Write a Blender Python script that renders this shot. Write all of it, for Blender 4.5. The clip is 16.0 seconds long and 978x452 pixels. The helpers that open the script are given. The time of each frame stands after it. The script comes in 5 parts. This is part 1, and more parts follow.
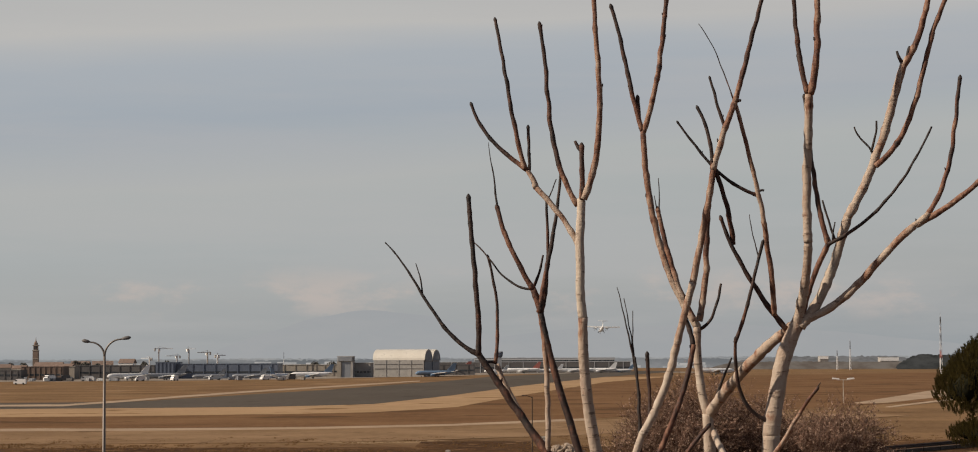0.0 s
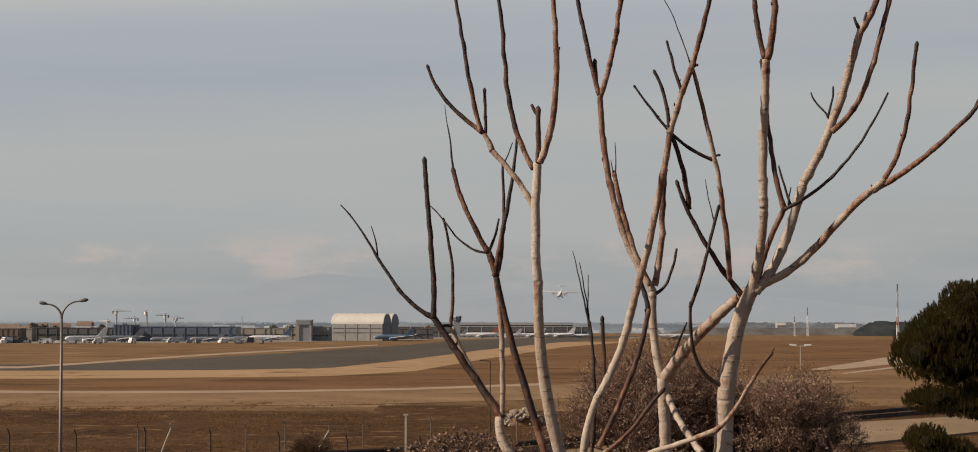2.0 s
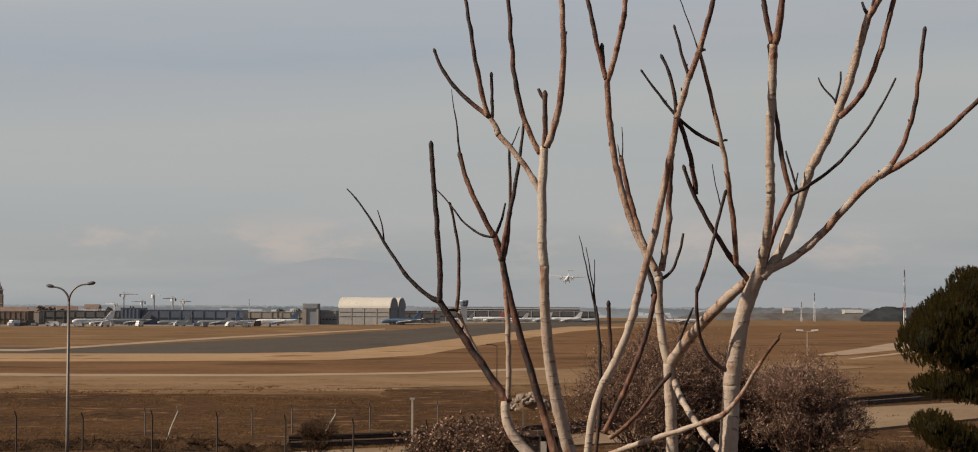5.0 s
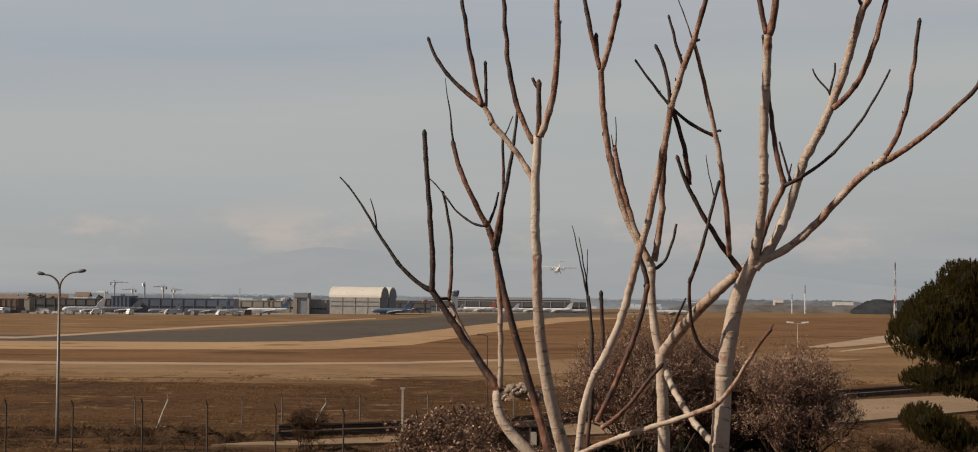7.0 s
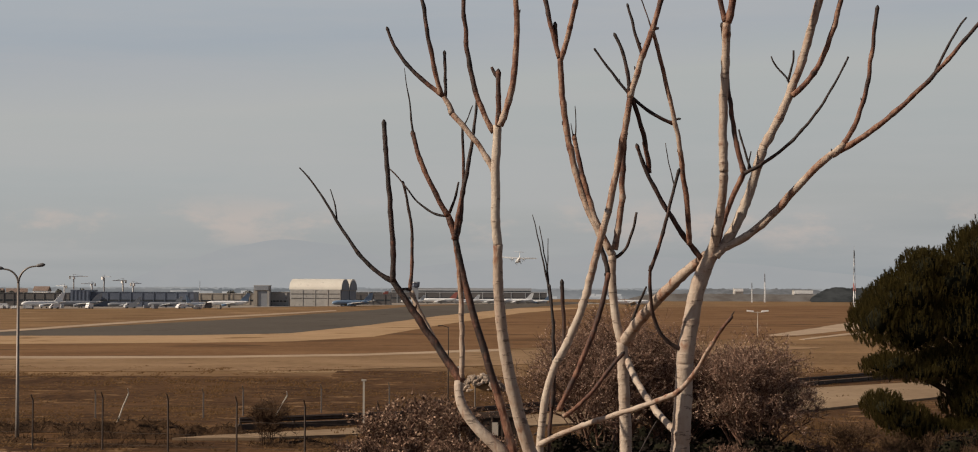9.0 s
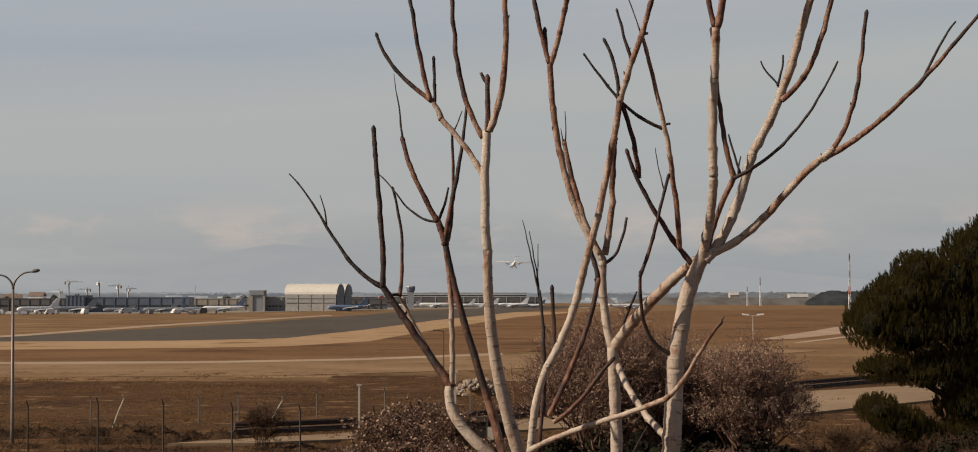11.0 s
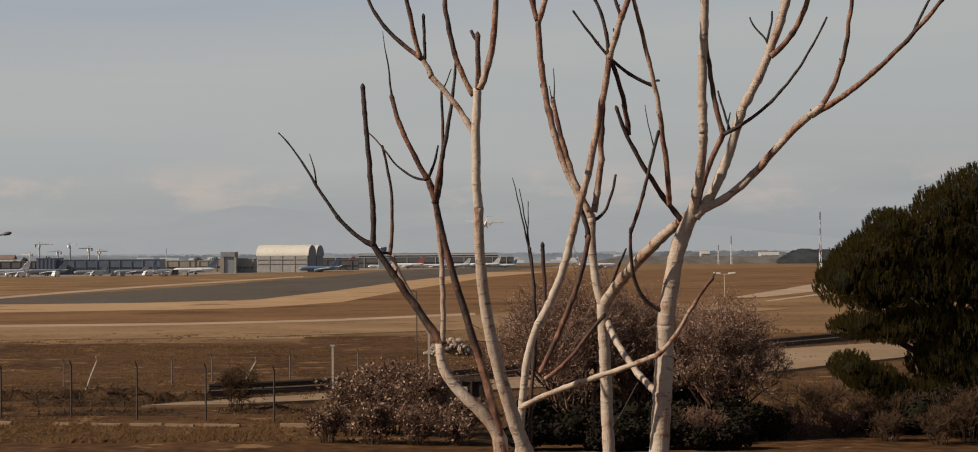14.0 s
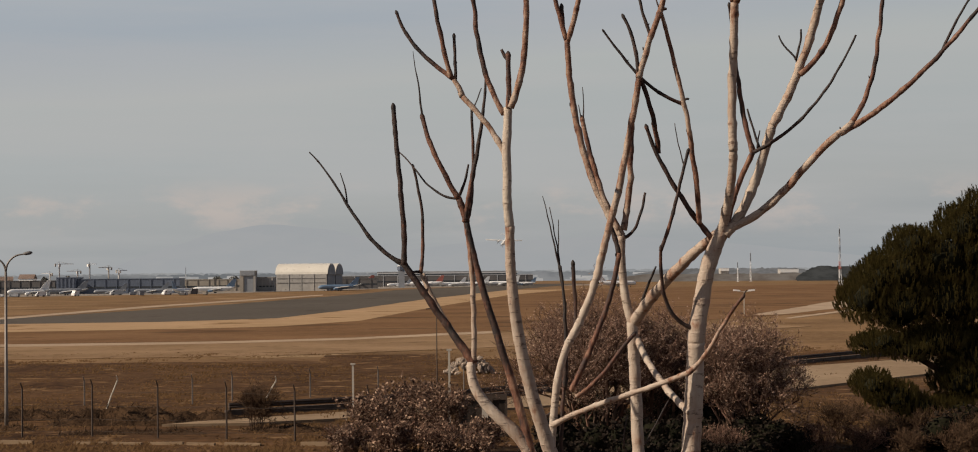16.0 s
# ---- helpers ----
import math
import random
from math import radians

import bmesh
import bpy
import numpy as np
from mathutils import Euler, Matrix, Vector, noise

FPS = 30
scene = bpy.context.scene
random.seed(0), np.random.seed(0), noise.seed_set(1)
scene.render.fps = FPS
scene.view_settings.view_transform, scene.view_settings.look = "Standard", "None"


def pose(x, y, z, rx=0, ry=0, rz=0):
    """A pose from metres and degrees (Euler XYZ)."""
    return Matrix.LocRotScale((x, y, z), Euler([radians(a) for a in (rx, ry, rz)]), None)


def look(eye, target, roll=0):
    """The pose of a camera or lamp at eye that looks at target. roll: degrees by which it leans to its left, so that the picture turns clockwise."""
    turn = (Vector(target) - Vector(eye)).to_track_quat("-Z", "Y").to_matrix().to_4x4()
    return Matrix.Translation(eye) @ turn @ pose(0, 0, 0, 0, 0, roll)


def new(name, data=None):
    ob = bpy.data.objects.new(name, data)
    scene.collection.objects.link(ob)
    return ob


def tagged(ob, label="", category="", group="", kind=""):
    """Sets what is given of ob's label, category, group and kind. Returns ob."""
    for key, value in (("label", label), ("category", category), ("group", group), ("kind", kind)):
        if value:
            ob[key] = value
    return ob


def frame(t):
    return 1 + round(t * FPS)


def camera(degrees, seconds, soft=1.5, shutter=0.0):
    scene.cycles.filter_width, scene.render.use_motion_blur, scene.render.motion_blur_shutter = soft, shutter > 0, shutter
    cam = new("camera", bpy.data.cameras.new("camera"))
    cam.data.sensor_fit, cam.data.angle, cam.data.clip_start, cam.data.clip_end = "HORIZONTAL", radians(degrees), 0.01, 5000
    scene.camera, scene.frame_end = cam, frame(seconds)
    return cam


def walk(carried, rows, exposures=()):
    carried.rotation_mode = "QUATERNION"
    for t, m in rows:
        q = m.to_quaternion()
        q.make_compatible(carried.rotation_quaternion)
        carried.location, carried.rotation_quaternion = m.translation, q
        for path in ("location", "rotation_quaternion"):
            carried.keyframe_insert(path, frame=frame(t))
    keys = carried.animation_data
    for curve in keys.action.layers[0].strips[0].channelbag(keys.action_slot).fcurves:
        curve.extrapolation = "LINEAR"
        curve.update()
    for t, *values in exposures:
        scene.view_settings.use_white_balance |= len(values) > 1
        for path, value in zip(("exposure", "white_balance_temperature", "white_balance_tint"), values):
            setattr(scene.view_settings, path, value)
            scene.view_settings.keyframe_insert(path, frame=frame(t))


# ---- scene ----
# the camera: hand-held, turning slowly on one spot above an airfield
cam = camera(25.25, 16.0, 1.0)


def aim(t, x, y, z, yaw, pitch, roll):
    """A row of the path: place, heading to the right of +Y, upward tilt and lean, in degrees."""
    a, b = radians(yaw), radians(pitch)
    eye = Vector((x, y, z))
    way = Vector((math.sin(a) * math.cos(b), math.cos(a) * math.cos(b), math.sin(b)))
    return t, look(eye, eye + 100 * way, roll)


walk(cam, [
    aim(0, -0.016, -0.025, 8.755, -1.067, 3.545, -0.243),
    aim(0.5, -0.004, -0.030, 8.752, -0.666, 3.468, -0.288),
    aim(1, 0.006, -0.006, 8.752, -0.493, 2.839, -0.164),
    aim(1.5, 0.008, -0.002, 8.751, -0.122, 2.812, 0.009),
    aim(2, 0.000, -0.000, 8.750, -0.000, 2.615, 0.079),
    aim(2.5, -0.007, -0.011, 8.749, 0.217, 2.360, -0.066),
    aim(3, -0.005, 0.002, 8.747, 0.269, 2.324, 0.137),
    aim(3.5, 0.008, -0.002, 8.749, 0.305, 2.273, 0.438),
    aim(4, 0.012, 0.006, 8.749, 0.297, 2.118, 0.322),
    aim(4.2, 0.009, 0.010, 8.751, 0.108, 2.233, 0.257),
    aim(6.3, -0.002, 0.014, 8.747, -0.573, 2.143, 0.356),
    aim(6.5, -0.007, 0.021, 8.746, -0.743, 2.248, 0.371),
    aim(7, -0.004, 0.026, 8.746, 0.044, 1.951, 0.619),
    aim(7.5, 0.008, 0.022, 8.743, 0.476, 1.755, 0.223),
    aim(8, -0.000, 0.014, 8.741, 0.673, 1.745, 0.113),
    aim(8.5, -0.006, 0.020, 8.741, 0.870, 1.662, 0.336),
    aim(8.7, -0.007, 0.024, 8.740, 0.990, 1.725, 0.266),
    aim(10.8, 0.019, 0.052, 8.743, 1.272, 1.669, -0.009),
    aim(11, 0.019, 0.037, 8.746, 1.219, 1.833, -0.009),
    aim(11.5, 0.029, 0.031, 8.746, 1.252, 1.813, -0.051),
    aim(12, 0.038, 0.042, 8.744, 1.464, 1.645, 0.058),
    aim(12.5, 0.041, 0.051, 8.742, 1.252, 1.410, -0.118),
    aim(13, 0.020, 0.048, 8.738, 1.387, 1.051, -0.341),
    aim(13.5, -0.017, 0.040, 8.736, 1.240, 0.991, -0.380),
    aim(14, -0.068, 0.034, 8.735, 1.972, 0.784, -0.363),
    aim(14.5, -0.118, 0.000, 8.736, 2.253, 1.244, -0.274),
    aim(15, -0.145, -0.023, 8.737, 2.280, 1.457, -0.387),
    aim(15.5, -0.142, -0.018, 8.739, 1.892, 1.488, -0.375),
    aim(16, -0.122, 0.002, 8.737, 1.479, 1.262, -0.532),
])

# ---- light: low winter sun over the viewer's left shoulder, thin high cloud
SUN_AZ, SUN_EL = radians(-106), radians(33)
sun_way = Vector((math.sin(SUN_AZ) * math.cos(SUN_EL), math.cos(SUN_AZ) * math.cos(SUN_EL), math.sin(SUN_EL)))
sun = new("sun", bpy.data.lights.new("sun", "SUN"))
sun.data.energy, sun.data.angle, sun.data.color = 5.0, radians(0.5), (1.0, 0.85, 0.67)
sun.matrix_world = look(sun_way * 100, (0, 0, 0))
scene.view_settings.exposure = 0.0


class Nodes:
    """Short hand for building a node tree."""

    def __init__(self, tree):
        self.t = tree
        tree.nodes.clear()

    def add(self, kind, **sets):
        n = self.t.nodes.new(kind)
        for key, value in sets.items():
            n.inputs[key].default_value = value
        return n

    def link(self, a, b):
        self.t.links.new(a, b)

    def math(self, op, a, b=None, c=None):
        n = self.t.nodes.new("ShaderNodeMath")
        n.operation = op
        for i, v in enumerate((a, b, c)):
            if v is None:
                continue
            if isinstance(v, (int, float)):
                n.inputs[i].default_value = v
            else:
                self.link(v, n.inputs[i])
        return n.outputs[0]

    def mix(self, fac, a, b, blend="MIX"):
        n = self.t.nodes.new("ShaderNodeMix")
        n.data_type, n.blend_type = "RGBA", blend
        for sock, v in ((n.inputs[0], fac), (n.inputs[6], a), (n.inputs[7], b)):
            if isinstance(v, (int, float)):
                sock.default_value = v
            elif isinstance(v, tuple):
                sock.default_value = (*v, 1) if len(v) == 3 else v
            else:
                self.link(v, sock)
        return n.outputs[2]

    def noise(self, vec, scale, detail=4, rough=0.55, stretch=None):
        n = self.t.nodes.new("ShaderNodeTexNoise")
        n.inputs["Scale"].default_value, n.inputs["Detail"].default_value, n.inputs["Roughness"].default_value = scale, detail, rough
        if stretch:
            m = self.t.nodes.new("ShaderNodeMapping")
            m.inputs["Scale"].default_value = stretch
            self.link(vec, m.inputs["Vector"])
            vec = m.outputs[0]
        self.link(vec, n.inputs["Vector"])
        return n.outputs[0]

    def ramp(self, fac, lo, hi):
        n = self.t.nodes.new("ShaderNodeMapRange")
        n.interpolation_type = "SMOOTHSTEP"
        n.inputs[1].default_value, n.inputs[2].default_value = lo, hi
        self.link(fac, n.inputs[0])
        return n.outputs[0]


world = bpy.data.worlds.new("sky")
scene.world = world
world.use_nodes = True
N = Nodes(world.node_tree)
coord = N.add("ShaderNodeTexCoord").outputs["Generated"]
sky = N.add("ShaderNodeTexSky")
sky.sky_type, sky.sun_disc, sky.sun_elevation, sky.sun_rotation = "NISHITA", False, SUN_EL, SUN_AZ
sky.dust_density, sky.air_density = 2.0, 1.0
xyz = N.add("ShaderNodeSeparateXYZ")
N.link(coord, xyz.inputs[0])
height = xyz.outputs[2]
clear = N.mix(1.0, sky.outputs[0], (0.034, 0.034, 0.037), "MULTIPLY")
# layers of thin cloud, lying almost level and tilted a little; above them the open blue
streak = N.noise(coord, 1.0, 5, 0.5, (1.6, 1.6, 16.0))
fine = N.noise(coord, 3.2, 6, 0.6, (1.0, 1.0, 10.0))
level = N.math("MULTIPLY_ADD", xyz.outputs[0], -0.05, height)
level = N.math("ADD", level, N.math("MULTIPLY", N.math("SUBTRACT", streak, 0.5), 0.055))
layers = N.add("ShaderNodeValToRGB")
N.link(N.math("MULTIPLY", level, 4.0), layers.inputs[0])
stops = layers.color_ramp.elements
for i, (at, colour) in enumerate(((0.0, (0.310, 0.332, 0.347)), (0.08, (0.340, 0.355, 0.360)), (0.15, (0.379, 0.390, 0.386)), (0.26, (0.389, 0.412, 0.414)),
                                  (0.39, (0.419, 0.438, 0.433)), (0.47, (0.355, 0.395, 0.438)), (0.55, (0.394, 0.425, 0.458)), (0.62, (0.492, 0.485, 0.471)), (0.80, (0.433, 0.445, 0.448)))):
    e = stops[i] if i < 2 else stops.new(at)
    e.position, e.color = at, (*colour, 1)
veil = N.ramp(fine, 0.38, 0.68)
air = N.mix(N.math("MULTIPLY", veil, 0.40), layers.outputs[0], (0.455, 0.445, 0.44))
air = N.mix(N.ramp(height, 0.18, 0.42), air, clear)
# small sunlit heaps of cloud above the distant hills
heap = N.noise(coord, 16.0, 6, 0.6, (1.0, 1.0, 2.6))
low = N.math("MULTIPLY", N.ramp(height, 0.012, 0.030), N.math("SUBTRACT", 1.0, N.ramp(height, 0.030, 0.048)))
air = N.mix(N.math("MULTIPLY", N.math("MULTIPLY", N.ramp(heap, 0.50, 0.66), low), 0.55), air, (0.56, 0.47, 0.42))
back = N.add("ShaderNodeBackground", Strength=1.0)
N.link(air, back.inputs[0])
N.link(back.outputs[0], N.add("ShaderNodeOutputWorld").inputs[0])


# ---- materials
def material(name, low, high, rough=0.8, scale=4.0, fine=40.0, bump=0.3, stretch=None, spots=None, metal=0.0, per_piece=0.0, depth=0.02, fine_amount=0.4):
    """Two colours mixed by a broad and a fine noise, with fine relief; spots: (colour, scale, threshold) for stains."""
    m = bpy.data.materials.new(name)
    m.use_nodes = True
    n = Nodes(m.node_tree)
    vec = n.add("ShaderNodeTexCoord").outputs["Object"]
    broad = n.noise(vec, scale, 5, 0.6, stretch)
    grain = n.noise(vec, fine, 4, 0.6, stretch)
    fac = n.math("ADD", n.math("MULTIPLY", broad, 1.0 - fine_amount), n.math("MULTIPLY", grain, fine_amount))
    fac = n.ramp(fac, 0.32, 0.68)
    col = n.mix(fac, low, high)
    if spots:
        s = n.ramp(n.noise(vec, spots[1], 4, 0.6, stretch), spots[2], spots[2] + 0.08)
        col = n.mix(s, col, spots[0])
    if per_piece:
        info = n.add("ShaderNodeObjectInfo")
        v = n.math("MULTIPLY_ADD", info.outputs["Random"], per_piece, 1.0 - per_piece / 2)
        hsv = n.add("ShaderNodeHueSaturation")
        n.link(col, hsv.inputs["Color"])
        n.link(v, hsv.inputs["Value"])
        col = hsv.outputs[0]
    b = n.add("ShaderNodeBsdfPrincipled", Roughness=rough, Metallic=metal)
    b.inputs["Specular IOR Level"].default_value = 0.5 if rough < 0.85 else 0.06
    n.link(col, b.inputs["Base Color"])
    if bump:
        r = n.add("ShaderNodeBump", Strength=bump, Distance=depth)
        n.link(grain, r.inputs["Height"])
        n.link(r.outputs[0], b.inputs["Normal"])
    n.link(b.outputs[0], n.add("ShaderNodeOutputMaterial").inputs[0])
    return m


def leafy(name, low, high, rough=0.7, through_light=0.2, tint=""):
    """Foliage and dry stalks, coloured piece by piece, or shoot by shoot where the mesh stores a tint."""
    m = bpy.data.materials.new(name)
    m.use_nodes = True
    n = Nodes(m.node_tree)
    geo = n.add("ShaderNodeNewGeometry")
    fac = geo.outputs["Random Per Island"]
    if tint:
        stored = n.add("ShaderNodeAttribute")
        stored.attribute_name = tint
        fac = n.math("ADD", n.math("MULTIPLY", fac, 0.3), n.math("MULTIPLY", stored.outputs["Fac"], 0.7))
    col = n.mix(fac, low, high)
    b = n.add("ShaderNodeBsdfPrincipled", Roughness=rough)
    b.inputs["Specular IOR Level"].default_value = 0.15
    n.link(col, b.inputs["Base Color"])
    tr = n.add("ShaderNodeBsdfTranslucent")
    n.link(col, tr.inputs[0])
    mx = n.add("ShaderNodeMixShader")
    mx.inputs[0].default_value = through_light
    n.link(b.outputs[0], mx.inputs[1])
    n.link(tr.outputs[0], mx.inputs[2])
    n.link(mx.outputs[0], n.add("ShaderNodeOutputMaterial").inputs[0])
    return m


M_GRASS = material("dry grass", (0.1150, 0.0675, 0.0333), (0.2700, 0.1660, 0.0855), 0.95, 0.035, 0.9, 0.6, spots=((0.30, 0.205, 0.12), 0.028, 0.60), depth=0.1)
M_ROUGH = material("rough trodden grass", (0.0299, 0.0143, 0.0068), (0.1320, 0.0705, 0.0328), 0.95, 0.06, 0.9, 0.7, spots=((0.21, 0.125, 0.062), 0.30, 0.58), depth=0.25, fine_amount=0.55)
M_MEADOW = material("short bleached grass", (0.1850, 0.1139, 0.0608), (0.3000, 0.1978, 0.1159), 0.95, 0.06, 1.0, 0.5, spots=((0.12, 0.07, 0.034), 0.15, 0.6), depth=0.1)
M_PLOUGH = material("brown earth", (0.1180, 0.0618, 0.0285), (0.2150, 0.1216, 0.0608), 0.95, 0.03, 0.7, 0.5, spots=((0.10, 0.054, 0.026), 0.035, 0.56), depth=0.08)
M_SAND = material("pale sand", (0.3100, 0.2026, 0.1140), (0.4300, 0.2895, 0.1691), 0.95, 0.03, 0.5, 0.3, spots=((0.21, 0.125, 0.06), 0.06, 0.58))
M_TRACK = material("trodden track", (0.30, 0.222, 0.155), (0.43, 0.325, 0.235), 0.95, 0.05, 0.8, 0.3)
M_ASPHALT = material("runway asphalt", (0.078, 0.066, 0.055), (0.108, 0.092, 0.078), 0.9, 0.02, 0.6, 0.2, stretch=(1, 0.3, 1), spots=((0.065, 0.054, 0.044), 0.05, 0.6))
M_ROADDUST = material("dusty road", (0.21, 0.146, 0.092), (0.32, 0.230, 0.150), 0.95, 0.08, 1.2, 0.3)
M_APRON = material("apron concrete", (0.21, 0.185, 0.16), (0.30, 0.265, 0.23), 0.9, 0.02, 0.4, 0.1)
M_CONCRETE = material("concrete", (0.30, 0.29, 0.28), (0.40, 0.385, 0.37), 0.9, 0.4, 6, 0.3, spots=((0.22, 0.21, 0.20), 0.6, 0.6))
M_WHITE = material("white paint", (0.74, 0.74, 0.75), (0.82, 0.82, 0.82), 0.35, 0.3, 3, 0.0)
M_GREYPAINT = material("grey paint", (0.42, 0.43, 0.45), (0.50, 0.51, 0.53), 0.4, 0.3, 3, 0.0)
M_BLUEWALL = material("blue grey cladding", (0.080, 0.100, 0.145), (0.125, 0.150, 0.205), 0.5, 0.08, 1.2, 0.1)
M_DARKWALL = material("dark cladding", (0.085, 0.080, 0.082), (0.130, 0.122, 0.122), 0.6, 0.08, 1.2, 0.1)
M_BLUE = material("blue paint", (0.130, 0.205, 0.315), (0.175, 0.255, 0.370), 0.35, 0.3, 3, 0.0)
M_RED = material("red paint", (0.34, 0.10, 0.075), (0.42, 0.14, 0.11), 0.5, 0.3, 3, 0.0)
M_ROOF = material("cream vault roofing", (0.58, 0.545, 0.485), (0.68, 0.645, 0.58), 0.6, 0.1, 2, 0.1, spots=((0.50, 0.47, 0.42), 0.2, 0.6))
# tile, brick and plaster are greyed: distance haze put into their colours
M_TILE = material("terracotta roof", (0.17, 0.125, 0.105), (0.24, 0.180, 0.155), 0.9, 0.3, 3, 0.3)
M_BRICK = material("old brick", (0.16, 0.122, 0.102), (0.22, 0.170, 0.145), 0.9, 0.3, 3, 0.3)
M_BEIGE = material("beige plaster", (0.27, 0.245, 0.215), (0.36, 0.325, 0.285), 0.9, 0.2, 2, 0.2)
M_SLATEPAINT = material("blue grey paint", (0.20, 0.215, 0.245), (0.27, 0.285, 0.315), 0.4, 0.3, 3, 0.0)
M_METAL = material("galvanised steel", (0.13, 0.11, 0.10), (0.20, 0.175, 0.155), 0.5, 1.2, 15, 0.1, metal=0.35)
M_RUST = material("rusty steel", (0.040, 0.028, 0.022), (0.080, 0.055, 0.042), 0.8, 3, 25, 0.3)
M_POST = material("weathered concrete post", (0.42, 0.38, 0.33), (0.55, 0.50, 0.44), 0.9, 2, 20, 0.3)
M_GLASS = material("dark glazing", (0.03, 0.036, 0.045), (0.05, 0.056, 0.065), 0.15, 0.4, 2, 0.0)
M_TYRE = material("black rubber", (0.02, 0.02, 0.02), (0.035, 0.035, 0.035), 0.8, 5, 30, 0.2)


def bark_material():
    """Bark that goes from dark red-brown on young shoots to pale grey-beige on old stems, with lenticels and leaf scars."""
    m = bpy.data.materials.new("smooth bark")
    m.use_nodes = True
    n = Nodes(m.node_tree)
    vec = n.add("ShaderNodeTexCoord").outputs["Object"]
    stored = n.add("ShaderNodeAttribute")
    stored.attribute_name = "age"
    age = stored.outputs["Fac"]
    patch = n.noise(vec, 9.0, 5, 0.65, (1, 1, 0.4))
    streak = n.noise(vec, 55.0, 3, 0.6, (1, 1, 0.10))
    grain = n.noise(vec, 60.0, 5, 0.65, (1, 1, 0.5))
    ring = n.noise(vec, 34.0, 4, 0.65, (0.45, 0.45, 1.7))
    fac = n.math("ADD", age, n.math("MULTIPLY", n.math("SUBTRACT", patch, 0.5), 0.95))
    fac = n.math("ADD", fac, n.math("MULTIPLY", n.math("SUBTRACT", streak, 0.5), 0.40))
    fac = n.math("ADD", fac, n.math("MULTIPLY", n.math("SUBTRACT", grain, 0.5), 0.35))
    tone = n.add("ShaderNodeValToRGB")
    n.link(fac, tone.inputs[0])
    steps = tone.color_ramp.elements
    for i, (at, colour) in enumerate(((0.0, (0.018, 0.011, 0.010)), (0.18, (0.046, 0.020, 0.014)), (0.32, (0.140, 0.054, 0.030)), (0.43, (0.250, 0.135, 0.086)), (0.55, (0.36, 0.270, 0.210)), (1.0, (0.48, 0.415, 0.345)))):
        e = steps[i] if i < 2 else steps.new(at)
        e.position, e.color = at, (*colour, 1)
    col = n.mix(n.math("MULTIPLY", n.ramp(ring, 0.58, 0.65), 0.7), tone.outputs[0], (0.075, 0.046, 0.035))
    b = n.add("ShaderNodeBsdfPrincipled", Roughness=0.72)
    n.link(col, b.inputs["Base Color"])
    r = n.add("ShaderNodeBump", Strength=0.8, Distance=0.006)
    n.link(n.math("ADD", grain, ring), r.inputs["Height"])
    n.link(r.outputs[0], b.inputs["Normal"])
    n.link(b.outputs[0], n.add("ShaderNodeOutputMaterial").inputs[0])
    return m


M_BARK = bark_material()
PALE, TAN, DARK = 0.22, 0.08, -0.20
M_PINEBARK = material("pine bark", (0.05, 0.034, 0.026), (0.12, 0.078, 0.055), 0.95, 3, 20, 0.6)
M_NEEDLE = leafy("pine needles", (0.026, 0.023, 0.009), (0.200, 0.155, 0.052), 0.6, 0.3, "tint")
# near-black: the shade deep inside foliage is put into this colour
M_SHADECORE = leafy("painted inner foliage shade", (0.008, 0.008, 0.004), (0.014, 0.013, 0.006), 1.0, 0.0)
M_THICKET = leafy("grey brown twigs", (0.030, 0.016, 0.011), (0.230, 0.135, 0.098), 0.85, 0.1)
M_BLOSSOM = leafy("withered pinkish leaves", (0.11, 0.062, 0.043), (0.46, 0.320, 0.245), 0.85, 0.2)
M_DEADLEAF = leafy("pale dead leaves", (0.040, 0.022, 0.014), (0.420, 0.285, 0.205), 0.85, 0.1)
M_TUFT = leafy("dry stalks", (0.095, 0.052, 0.024), (0.22, 0.130, 0.062), 0.9, 0.5)
# leaf colour taken down to near-black for the shade below the trees
M_SHADESHRUB = leafy("near-black leaves, shade painted in", (0.006, 0.004, 0.003), (0.024, 0.016, 0.010), 0.8, 0.1)
M_RUBBLE = material("pale rubble", (0.20, 0.15, 0.115), (0.42, 0.345, 0.285), 0.9, 2, 15, 0.4, per_piece=0.4)


